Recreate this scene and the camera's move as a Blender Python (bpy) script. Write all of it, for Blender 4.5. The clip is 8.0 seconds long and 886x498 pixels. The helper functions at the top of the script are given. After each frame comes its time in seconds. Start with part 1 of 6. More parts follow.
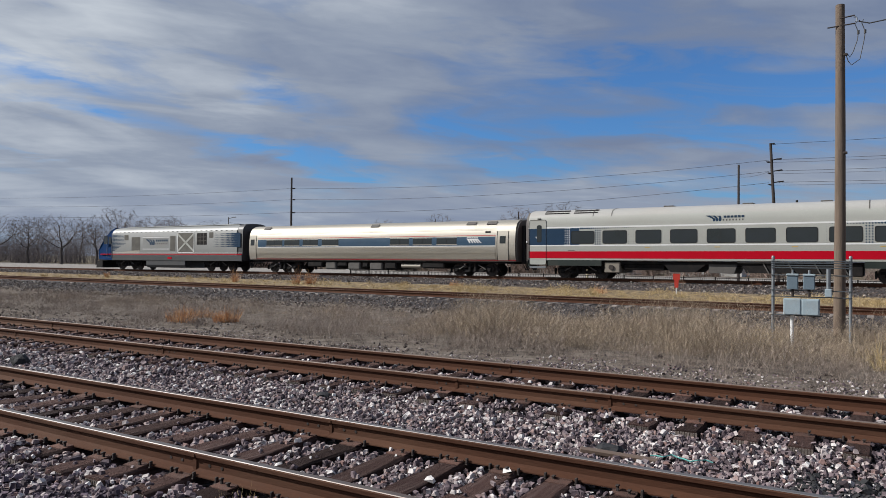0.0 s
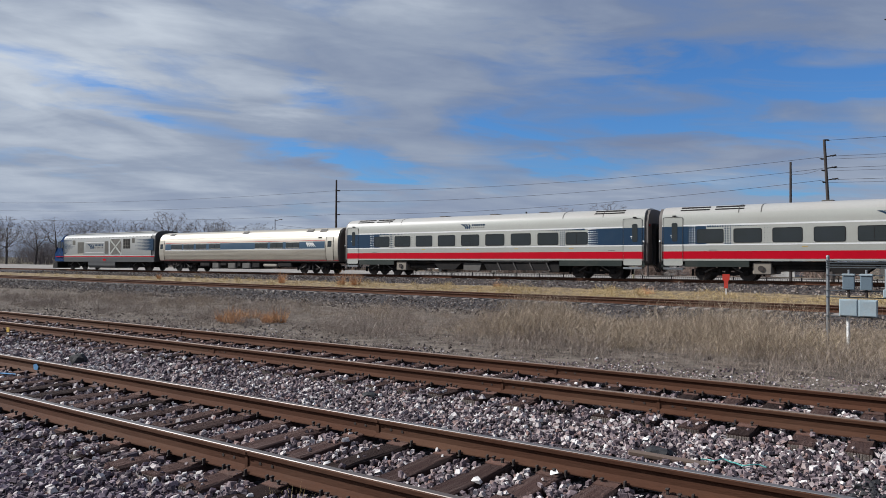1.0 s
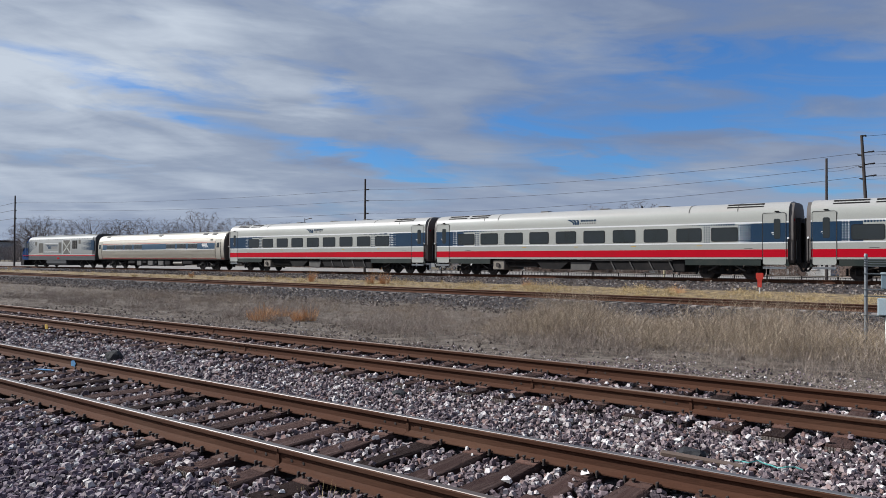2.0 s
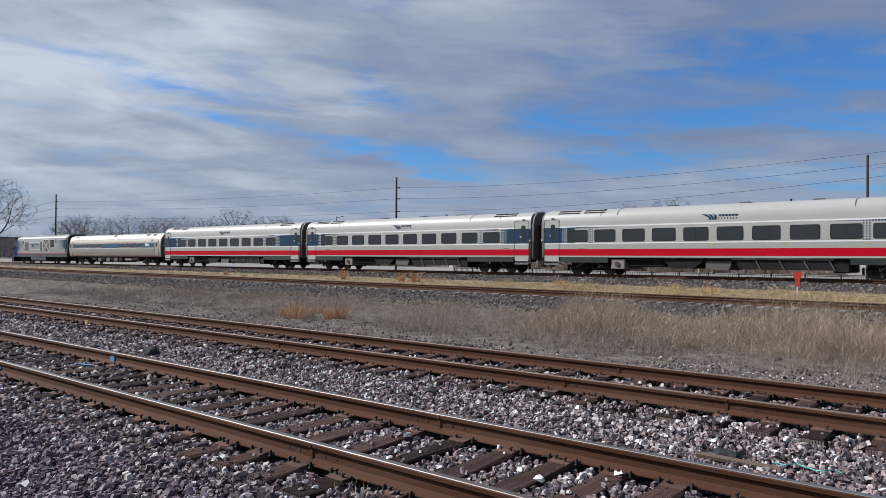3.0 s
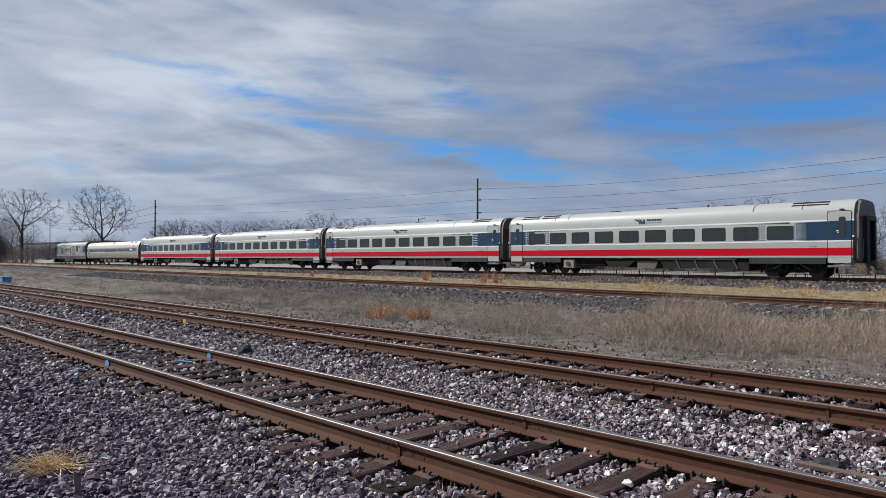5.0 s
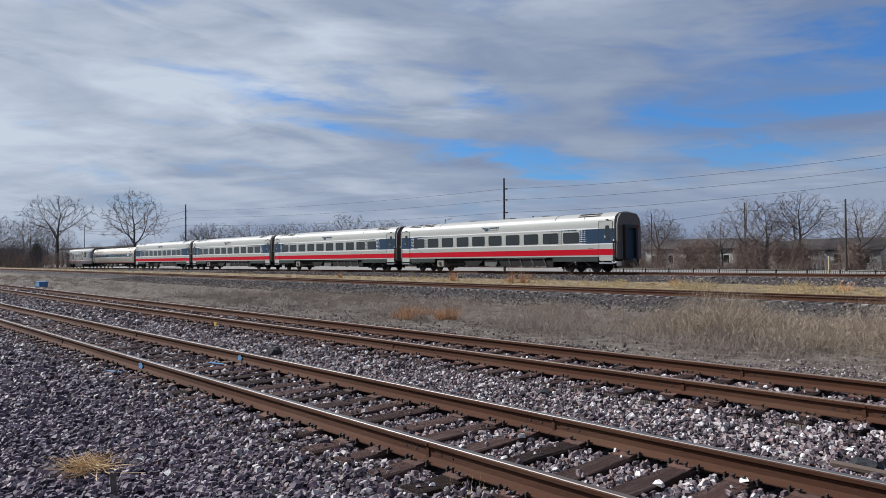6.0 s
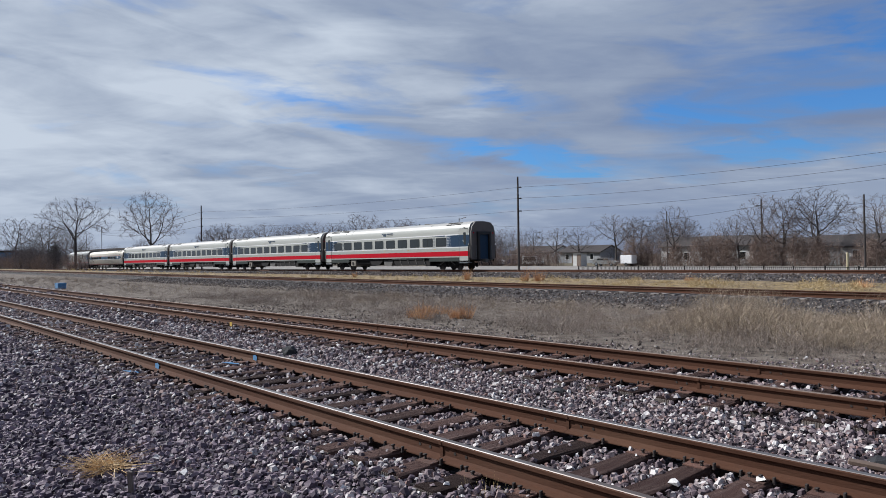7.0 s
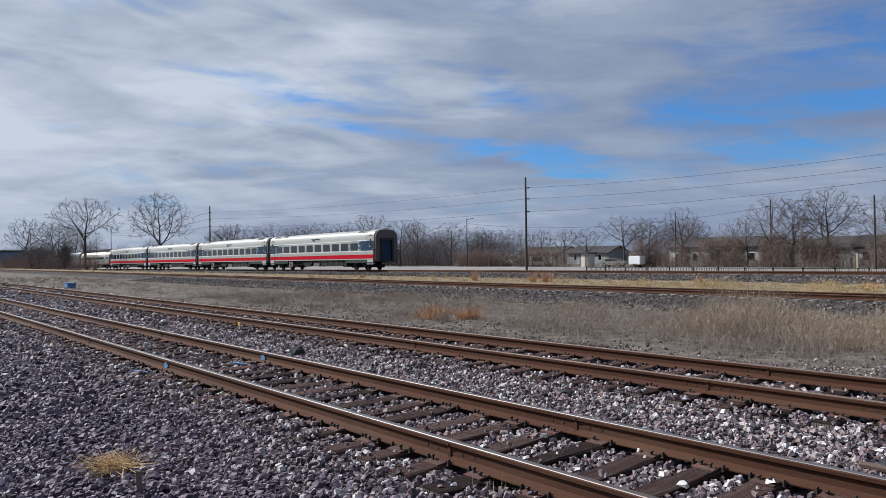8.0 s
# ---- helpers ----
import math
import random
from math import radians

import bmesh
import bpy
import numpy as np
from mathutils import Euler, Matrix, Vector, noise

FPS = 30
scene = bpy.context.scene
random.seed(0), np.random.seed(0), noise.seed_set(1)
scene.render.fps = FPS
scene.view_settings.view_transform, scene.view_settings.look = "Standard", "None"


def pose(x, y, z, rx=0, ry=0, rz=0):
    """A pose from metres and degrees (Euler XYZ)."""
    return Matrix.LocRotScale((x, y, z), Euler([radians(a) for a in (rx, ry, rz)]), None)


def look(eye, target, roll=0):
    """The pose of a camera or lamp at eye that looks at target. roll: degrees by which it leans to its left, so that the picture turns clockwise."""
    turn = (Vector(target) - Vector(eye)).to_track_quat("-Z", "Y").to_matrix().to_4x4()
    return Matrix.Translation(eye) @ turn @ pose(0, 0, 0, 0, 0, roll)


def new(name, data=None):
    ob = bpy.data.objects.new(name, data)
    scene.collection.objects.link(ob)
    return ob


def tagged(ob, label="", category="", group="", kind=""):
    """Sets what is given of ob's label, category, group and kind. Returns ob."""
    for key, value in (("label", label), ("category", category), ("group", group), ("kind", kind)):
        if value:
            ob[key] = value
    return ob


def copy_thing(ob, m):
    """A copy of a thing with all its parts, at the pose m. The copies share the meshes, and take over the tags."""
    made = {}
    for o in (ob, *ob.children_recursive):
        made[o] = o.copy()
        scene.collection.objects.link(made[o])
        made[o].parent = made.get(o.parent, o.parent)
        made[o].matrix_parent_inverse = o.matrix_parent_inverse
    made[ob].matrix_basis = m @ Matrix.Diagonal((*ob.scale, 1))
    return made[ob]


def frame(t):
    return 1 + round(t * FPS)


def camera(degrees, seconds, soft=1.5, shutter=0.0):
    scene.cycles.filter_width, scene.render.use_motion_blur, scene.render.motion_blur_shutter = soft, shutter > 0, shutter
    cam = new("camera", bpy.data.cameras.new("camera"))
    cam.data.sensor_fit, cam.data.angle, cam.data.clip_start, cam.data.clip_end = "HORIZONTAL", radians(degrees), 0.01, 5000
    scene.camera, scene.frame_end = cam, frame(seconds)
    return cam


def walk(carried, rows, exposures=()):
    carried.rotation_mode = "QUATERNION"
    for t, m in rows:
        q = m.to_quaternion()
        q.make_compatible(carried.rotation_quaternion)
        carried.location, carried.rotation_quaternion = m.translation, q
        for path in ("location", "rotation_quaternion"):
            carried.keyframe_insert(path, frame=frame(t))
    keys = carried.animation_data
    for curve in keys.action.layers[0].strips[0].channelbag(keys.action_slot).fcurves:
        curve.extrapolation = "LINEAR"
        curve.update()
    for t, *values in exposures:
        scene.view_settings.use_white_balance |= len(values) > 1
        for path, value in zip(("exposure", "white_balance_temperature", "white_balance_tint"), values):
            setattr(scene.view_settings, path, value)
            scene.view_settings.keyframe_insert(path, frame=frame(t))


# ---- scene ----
# The camera stands beside the near track and pans after the train. X runs along the tracks, z = 0 is the top of the near ties.
EYE = 1.735
PATH = [
    (0.0, 31.11, 0.80, -0.58, 0.018, 0.047), (0.5, 33.10, 0.86, -0.48, 0.014, 0.032), (1.0, 34.59, 0.85, -0.37, 0.010, 0.026),
    (1.5, 35.76, 0.81, -0.35, 0.004, 0.027), (3.0, 39.33, 0.55, -0.47, -0.009, 0.015), (3.5, 40.88, 0.54, -0.59, -0.009, 0.011),
    (4.0, 42.61, 0.55, -0.58, -0.011, -0.005), (4.5, 44.31, 0.56, -0.49, -0.015, -0.024), (6.0, 47.99, 0.65, 0.41, -0.003, -0.028),
    (6.5, 48.61, 0.62, 0.66, -0.002, -0.023), (7.0, 49.13, 0.58, 0.81, 0.005, -0.017), (7.5, 49.51, 0.59, 0.80, -0.001, -0.015),
    (8.0, 49.74, 0.63, 0.71, -0.001, -0.015)]
cam = camera(63.5, 8.0, soft=0.6, shutter=0.0)
walk(cam, [(t, pose(x, y, EYE, 90 + tilt, roll, turn)) for t, turn, tilt, roll, x, y in PATH],
     [(0.0, 0.21, 6500, 10), (1.5, 0.31, 6250, 10), (4.5, 0.33, 6200, 10), (8.0, 0.34, 6150, 10)])


# ---- world and sun ----
SUN_AZ, SUN_EL = 118.0, 36.0    # degrees from +Y towards -X, and above the horizon


def node(tree, kind, **inputs):
    n = tree.nodes.new(kind)
    for key, value in inputs.items():
        n.inputs[int(key[1:])].default_value = value
    return n


def calc(tree, op, a, b=None, c=None, clamp=False):
    n = tree.nodes.new("ShaderNodeMath")
    n.operation, n.use_clamp = op, clamp
    for slot, value in enumerate((a, b, c)):
        if value is None:
            continue
        if isinstance(value, (int, float)):
            n.inputs[slot].default_value = value
        else:
            tree.links.new(value, n.inputs[slot])
    return n.outputs[0]


def blend(tree, fac, a, b, mode="MIX"):
    n = tree.nodes.new("ShaderNodeMix")
    n.data_type, n.blend_type, n.clamp_factor = "RGBA", mode, True
    for slot, value in ((0, fac), (6, a), (7, b)):
        if isinstance(value, (int, float)):
            n.inputs[slot].default_value = value
        elif isinstance(value, tuple):
            n.inputs[slot].default_value = (*value, 1)
        else:
            tree.links.new(value, n.inputs[slot])
    return n.outputs[2]


def ramp(tree, fac, stops):
    n = tree.nodes.new("ShaderNodeValToRGB")
    els = n.color_ramp.elements
    while len(els) < len(stops):
        els.new(0.5)
    for e, (at, c) in zip(els, stops):
        e.position = at
        e.color = (c, c, c, 1) if isinstance(c, (int, float)) else (*c, 1)
    tree.links.new(fac, n.inputs[0])
    return n.outputs[0]


def fractal(tree, vector, scale, detail=6.0, rough=0.55, warp=0.0):
    n = tree.nodes.new("ShaderNodeTexNoise")
    n.inputs["Scale"].default_value, n.inputs["Detail"].default_value = scale, detail
    n.inputs["Roughness"].default_value, n.inputs["Distortion"].default_value = rough, warp
    tree.links.new(vector, n.inputs["Vector"])
    return n.outputs["Fac"]


def make_world():
    world = bpy.data.worlds.new("sky")
    scene.world = world
    world.use_nodes = True
    t = world.node_tree
    t.nodes.clear()
    out = t.nodes.new("ShaderNodeOutputWorld")
    bg = t.nodes.new("ShaderNodeBackground")
    bg.inputs[1].default_value = 0.066
    t.links.new(bg.outputs[0], out.inputs[0])
    sky = t.nodes.new("ShaderNodeTexSky")
    sky.sky_type, sky.sun_disc = "NISHITA", False
    sky.sun_elevation, sky.sun_rotation = radians(SUN_EL), radians(-SUN_AZ)
    sky.air_density, sky.dust_density, sky.ozone_density = 1.0, 0.6, 2.0
    co = t.nodes.new("ShaderNodeTexCoord")
    xyz = t.nodes.new("ShaderNodeSeparateXYZ")
    t.links.new(co.outputs["Generated"], xyz.inputs[0])
    x, y, z = xyz.outputs
    az = calc(t, "MULTIPLY", calc(t, "ARCTAN2", calc(t, "MULTIPLY", x, -1.0), y), 57.2958)
    el = calc(t, "MULTIPLY", calc(t, "ARCSINE", z), 57.2958)
    # streaky cloud sheets: long across, thin upwards, tilted a little
    flat = t.nodes.new("ShaderNodeCombineXYZ")
    t.links.new(calc(t, "MULTIPLY", az, 1 / 15.0), flat.inputs[0])
    lift = calc(t, "ADD", el, calc(t, "MULTIPLY", calc(t, "SUBTRACT", az, 40.0), -0.06))
    t.links.new(calc(t, "MULTIPLY", lift, 1 / 4.6), flat.inputs[1])
    # the same sheet seen in perspective on a level plane, drawn out across the view
    deep = calc(t, "ADD", calc(t, "MAXIMUM", z, 0.0), 0.13)
    across = calc(t, "ADD", calc(t, "MULTIPLY", x, 0.77), calc(t, "MULTIPLY", y, 0.64))
    ahead = calc(t, "ADD", calc(t, "MULTIPLY", x, -0.64), calc(t, "MULTIPLY", y, 0.77))
    plane = t.nodes.new("ShaderNodeCombineXYZ")
    t.links.new(calc(t, "MULTIPLY", calc(t, "DIVIDE", across, deep), 0.55), plane.inputs[0])
    t.links.new(calc(t, "DIVIDE", ahead, deep), plane.inputs[1])
    n1 = fractal(t, plane.outputs[0], 1.15, 10.0, 0.58, 0.5)
    n2 = fractal(t, flat.outputs[0], 0.55, 5.0, 0.5, 0.5)
    n3 = fractal(t, plane.outputs[0], 2.3, 9.0, 0.6, 0.4)
    n4 = fractal(t, flat.outputs[0], 1.1, 7.0, 0.6, 0.3)
    # fine wisps, drawn out along the sheets and falling towards the north-east
    wisp = t.nodes.new("ShaderNodeCombineXYZ")
    t.links.new(calc(t, "MULTIPLY", az, 1 / 9.0), wisp.inputs[0])
    t.links.new(calc(t, "MULTIPLY", calc(t, "ADD", el, calc(t, "MULTIPLY", az, -0.10)), 1 / 2.0), wisp.inputs[1])
    n5 = fractal(t, wisp.outputs[0], 0.9, 5.0, 0.52, 0.7)
    n6 = fractal(t, wisp.outputs[0], 0.62, 6.0, 0.55, 1.2)
    cover = calc(t, "ADD", calc(t, "MULTIPLY", calc(t, "SUBTRACT", n1, 0.5), 1.30), 0.78)
    cover = calc(t, "ADD", cover, calc(t, "MULTIPLY", calc(t, "SUBTRACT", n5, 0.5), 1.05))
    plain_az, plain_el = az, el
    az = calc(t, "ADD", az, calc(t, "MULTIPLY", calc(t, "SUBTRACT", n4, 0.5), 12.0))
    el = calc(t, "ADD", el, calc(t, "MULTIPLY", calc(t, "SUBTRACT", n3, 0.5), 5.0))
    # the gaps of blue: azimuth, elevation, half widths, depth
    for a, e, ra, re, deep in ((6, 13.0, 20, 1.9, 0.90), (21, 11.6, 8, 2.2, 0.65), (6, 9.0, 18, 1.2, 0.65), (-25, 14, 20, 7, 0.7), (61, 12.5, 6.5, 1.1, 0.75), (38.0, 7.0, 5, 1.2, 0.80),
                               (44, 12.6, 4.0, 0.9, 0.65), (58, 10.2, 6, 0.6, 0.45), (29, 10.4, 5, 1.3, 0.60), (8, 5.6, 20, 1.0, 0.45),
                               (47, 8.2, 4.5, 0.8, 0.65), (27, 7.6, 6, 0.9, 0.50), (60, 7.2, 5, 0.5, 0.3)):
        da = calc(t, "DIVIDE", calc(t, "SUBTRACT", az, float(a)), float(ra))
        tip = calc(t, "MULTIPLY", calc(t, "SUBTRACT", az, float(a)), 0.12)
        de = calc(t, "DIVIDE", calc(t, "SUBTRACT", calc(t, "SUBTRACT", el, tip), float(e)), float(re))
        r2 = calc(t, "ADD", calc(t, "MULTIPLY", da, da), calc(t, "MULTIPLY", de, de))
        cover = calc(t, "SUBTRACT", cover, calc(t, "MULTIPLY", calc(t, "EXPONENT", calc(t, "MULTIPLY", r2, -1.0)), deep))
    az, el = plain_az, plain_el
    mask = ramp(t, cover, ((0.14, 0.0), (0.36, 0.62), (0.66, 1.0)))
    veil = ramp(t, n6, ((0.45, 0.03), (0.68, 0.72)))
    mask = calc(t, "MAXIMUM", mask, veil)
    # bright where the sheet faces the sun's side, grey-violet underneath and towards the north-east
    side = calc(t, "ADD", calc(t, "MAXIMUM", calc(t, "MULTIPLY", calc(t, "SUBTRACT", az, 42.0), 0.013), -0.36), calc(t, "MULTIPLY", calc(t, "SUBTRACT", n2, 0.5), 1.5))
    glow = calc(t, "ADD", calc(t, "ADD", side, 0.44), calc(t, "ADD", calc(t, "MULTIPLY", calc(t, "SUBTRACT", n3, 0.5), 0.9), calc(t, "MULTIPLY", calc(t, "SUBTRACT", n5, 0.5), 0.75)), clamp=True)
    low = calc(t, "MULTIPLY", calc(t, "DIVIDE", calc(t, "SUBTRACT", 32.0, az), 12.0, clamp=True), calc(t, "DIVIDE", calc(t, "SUBTRACT", 9.0, el), 5.0, clamp=True))
    glow = calc(t, "ADD", glow, calc(t, "MULTIPLY", low, 0.50), clamp=True)
    cloud = ramp(t, glow, ((0.0, (2.35, 3.0, 4.5)), (0.5, (3.85, 4.5, 5.7)), (1.0, (7.0, 7.65, 8.5))))
    haze = ramp(t, calc(t, "MULTIPLY", el, 0.1, clamp=True), ((0.0, 1.0), (0.6, 0.0)))
    blue = blend(t, 1.0, sky.outputs[0], (0.50, 0.93, 1.46), "MULTIPLY")
    col = blend(t, mask, blue, cloud)
    col = blend(t, calc(t, "MULTIPLY", haze, 0.6), col, (3.1, 3.75, 5.2))
    t.links.new(col, bg.inputs[0])
    sun = new("sun", bpy.data.lights.new("sun", "SUN"))
    sun.data.energy, sun.data.angle, sun.data.color = 5.0, radians(1.2), (1.0, 0.975, 0.94)
    a, e = radians(SUN_AZ), radians(SUN_EL)
    way = Vector((-math.sin(a) * math.cos(e), math.cos(a) * math.cos(e), math.sin(e)))
    sun.matrix_world = look(way * 200, (0, 0, 0))


make_world()


# ---- materials ----
def surface(name, base, other=None, scale=3.0, fine=40.0, rough=0.7, metal=0.0, bump=0.2, stretch=(1, 1, 1), spread=0.5, dirt=None, dirt_scale=0.6,
            dirt_amount=0.0, per_island=0.0, per_object=0.0, coat=0.0, spec=0.5):
    """A worn surface: two colours mixed by a coarse noise, a fine grain, stains and relief, in metres."""
    m = bpy.data.materials.new(name)
    m.use_nodes = True
    t = m.node_tree
    p = t.nodes["Principled BSDF"]
    co = t.nodes.new("ShaderNodeTexCoord")
    mp = t.nodes.new("ShaderNodeMapping")
    mp.inputs["Scale"].default_value = stretch
    t.links.new(co.outputs["Object"], mp.inputs["Vector"])
    v = mp.outputs[0]
    other = other or tuple(c * 0.75 for c in base)
    big = fractal(t, v, scale, 5.0, 0.6)
    small = fractal(t, v, fine, 4.0, 0.65)
    col = blend(t, ramp(t, big, ((0.5 - spread / 2, 0.0), (0.5 + spread / 2, 1.0))), base, other)
    col = blend(t, 0.5, col, ramp(t, small, ((0.25, 0.45), (0.75, 1.0))), "MULTIPLY") if fine else col
    if dirt:
        mask = ramp(t, fractal(t, v, dirt_scale, 7.0, 0.65), ((0.48, 0.0), (0.7, 1.0)))
        col = blend(t, calc(t, "MULTIPLY", mask, dirt_amount), col, dirt)
    for amount, kind in ((per_island, 0), (per_object, 1)):
        if amount:
            if kind == 0:
                r = t.nodes.new("ShaderNodeNewGeometry").outputs["Random Per Island"]
            else:
                r = t.nodes.new("ShaderNodeObjectInfo").outputs["Random"]
            col = blend(t, 1.0, col, ramp(t, r, ((0.0, 1 - amount), (1.0, 1 + amount * 0.6))), "MULTIPLY")
    t.links.new(col, p.inputs["Base Color"])
    rr = calc(t, "ADD", calc(t, "MULTIPLY", calc(t, "SUBTRACT", small, 0.5), 0.25), rough, clamp=True)
    t.links.new(rr, p.inputs["Roughness"])
    p.inputs["Metallic"].default_value = metal
    p.inputs["Coat Weight"].default_value = coat
    p.inputs["Specular IOR Level"].default_value = spec
    if bump:
        b = t.nodes.new("ShaderNodeBump")
        b.inputs["Strength"].default_value, b.inputs["Distance"].default_value = bump, 0.02
        t.links.new(small, b.inputs["Height"])
        t.links.new(b.outputs[0], p.inputs["Normal"])
    return m


def island_palette(name, stops, rough=0.85, bump=0.4, fine=60.0, translucent=0.0):
    """Loose pieces of many tints: each piece takes its own from the palette."""
    m = bpy.data.materials.new(name)
    m.use_nodes = True
    t = m.node_tree
    p = t.nodes["Principled BSDF"]
    geo = t.nodes.new("ShaderNodeNewGeometry")
    col = ramp(t, geo.outputs["Random Per Island"], stops)
    co = t.nodes.new("ShaderNodeTexCoord")
    if fine:
        small = fractal(t, co.outputs["Object"], fine, 4.0, 0.7)
        col = blend(t, 0.7, col, ramp(t, small, ((0.25, 0.4), (0.7, 1.1))), "MULTIPLY")
        if bump:
            b = t.nodes.new("ShaderNodeBump")
            b.inputs["Strength"].default_value, b.inputs["Distance"].default_value = bump, 0.01
            t.links.new(small, b.inputs["Height"])
            t.links.new(b.outputs[0], p.inputs["Normal"])
    t.links.new(col, p.inputs["Base Color"])
    p.inputs["Roughness"].default_value = rough
    p.inputs["Specular IOR Level"].default_value = 0.25
    return m


RUST = surface("rusty_rail_steel", (0.092, 0.039, 0.022), (0.062, 0.028, 0.017), 2.0, 55, 0.85, 0.0, 0.25, (0.25, 1, 1), 0.6, (0.125, 0.075, 0.048), 1.5, 0.35, spec=0.15)
RAIL_TOP = surface("polished_rail_top", (0.21, 0.205, 0.21), (0.15, 0.125, 0.11), 1.2, 30, 0.52, 0.6, 0.05, (0.2, 6, 1), 0.7, (0.12, 0.07, 0.045), 1.2, 0.5)
RAIL_DULL = surface("dull_rail_top", (0.21, 0.155, 0.12), (0.13, 0.085, 0.062), 1.5, 30, 0.6, 0.3, 0.1, (0.2, 6, 1), 0.7)
TIE = surface("weathered_tie_wood", (0.100, 0.056, 0.046), (0.044, 0.027, 0.026), 4.0, 26, 0.9, 0.0, 1.0, (12, 1.0, 6), 0.7, (0.165, 0.118, 0.105), 1.6, 0.5, per_object=0.6, spec=0.15)
TIE_END = surface("split_tie_end", (0.22, 0.185, 0.16), (0.10, 0.078, 0.07), 30.0, 60, 0.95, 0.0, 0.8, (2.5, 1, 0.4), 0.6, per_object=0.4)
TIE_PALE = surface("pale_far_tie", (0.36, 0.325, 0.30), (0.17, 0.145, 0.13), 3.0, 26, 0.9, 0.0, 0.5, (1, 1, 1), 0.7, per_island=0.4)
PLATE = surface("rusted_tie_plate", (0.150, 0.068, 0.046), (0.085, 0.044, 0.034), 14.0, 70, 0.85, 0.0, 0.5, per_object=0.35)
SPIKE = surface("dark_spike_iron", (0.045, 0.030, 0.025), (0.025, 0.02, 0.018), 20.0, 60, 0.8, 0.0, 0.3)
STONES = island_palette("crushed_stone_ballast", ((0.0, (0.045, 0.034, 0.040)), (0.22, (0.125, 0.094, 0.104)), (0.48, (0.23, 0.178, 0.188)), (0.62, (0.33, 0.276, 0.272)),
                        (0.72, (0.22, 0.128, 0.112)), (0.84, (0.46, 0.405, 0.395)), (0.96, (0.66, 0.62, 0.60)), (1.0, (0.76, 0.73, 0.70))), 0.8, 0.2, 70.0)
STONES_DARK = island_palette("dark_trap_rock", ((0.0, (0.030, 0.022, 0.031)), (0.3, (0.085, 0.062, 0.082)), (0.6, (0.160, 0.118, 0.146)), (0.90, (0.285, 0.222, 0.250)),
                             (0.985, (0.44, 0.385, 0.38)), (1.0, (0.58, 0.54, 0.51))), 0.62, 0.2, 70.0)
STONES_BANK = island_palette("brown_bank_stone", ((0.0, (0.060, 0.046, 0.040)), (0.4, (0.125, 0.100, 0.087)), (0.8, (0.20, 0.165, 0.148)), (1.0, (0.40, 0.36, 0.325))), 0.9, 0.2, 60.0)
GRASS = island_palette("dry_winter_grass", ((0.0, (0.145, 0.108, 0.076)), (0.4, (0.245, 0.190, 0.138)), (0.75, (0.36, 0.285, 0.205)), (1.0, (0.52, 0.425, 0.31))), 0.9, 0.0, 0)
GRASS_GREY = island_palette("grey_dead_weeds", ((0.0, (0.125, 0.097, 0.080)), (0.5, (0.225, 0.180, 0.150)), (1.0, (0.38, 0.315, 0.265))), 0.9, 0.0, 0)
WOODS = island_palette("distant_bare_wood", ((0.0, (0.085, 0.073, 0.074)), (0.5, (0.140, 0.120, 0.119)), (1.0, (0.22, 0.192, 0.187))), 0.95, 0.0, 0)
STRAW = island_palette("yellow_straw_grass", ((0.0, (0.24, 0.165, 0.075)), (0.5, (0.42, 0.315, 0.155)), (1.0, (0.55, 0.44, 0.25))), 0.85, 0.0, 0)
STRAW_PALE = island_palette("bleached_straw", ((0.0, (0.32, 0.19, 0.085)), (0.5, (0.55, 0.37, 0.18)), (1.0, (0.70, 0.53, 0.31))), 0.8, 0.0, 0)
BRACKEN = island_palette("orange_dead_weeds", ((0.0, (0.30, 0.145, 0.065)), (0.5, (0.50, 0.27, 0.13)), (1.0, (0.62, 0.40, 0.22))), 0.9, 0.0, 0)
BARK = surface("grey_brown_bark", (0.085, 0.072, 0.068), (0.055, 0.047, 0.044), 2.0, 14, 0.95, 0.0, 0.8, (3, 3, 0.6), 0.6)
TWIG = island_palette("bare_twigs", ((0.0, (0.075, 0.062, 0.060)), (0.6, (0.125, 0.104, 0.100)), (1.0, (0.20, 0.170, 0.160))), 0.95, 0.0, 0)
BRUSH = island_palette("brown_brush_twigs", ((0.0, (0.125, 0.088, 0.074)), (0.6, (0.215, 0.158, 0.132)), (1.0, (0.33, 0.25, 0.205))), 0.95, 0.0, 0)
POLE_WOOD = surface("weathered_pole_wood", (0.205, 0.152, 0.112), (0.125, 0.090, 0.067), 2.5, 30, 0.9, 0.0, 0.7, (8, 8, 0.35), 0.7, (0.09, 0.065, 0.05), 1.2, 0.5)
POLE_DARK = surface("creosoted_pole_wood", (0.060, 0.048, 0.043), (0.035, 0.028, 0.026), 2.5, 20, 0.9, 0.0, 0.4, (6, 6, 0.4))
GALV = surface("galvanised_steel", (0.27, 0.29, 0.31), (0.19, 0.21, 0.225), 6.0, 50, 0.55, 0.5, 0.08, dirt=(0.25, 0.22, 0.2), dirt_scale=3, dirt_amount=0.3)
BOX_GREY = surface("grey_painted_cabinet", (0.35, 0.43, 0.47), (0.29, 0.36, 0.40), 3.0, 40, 0.5, 0.0, 0.05, dirt=(0.27, 0.25, 0.22), dirt_scale=2.5, dirt_amount=0.35)
STRUT = surface("dull_strut_channel", (0.10, 0.115, 0.125), (0.07, 0.08, 0.088), 6.0, 50, 0.6, 0.4, 0.05)
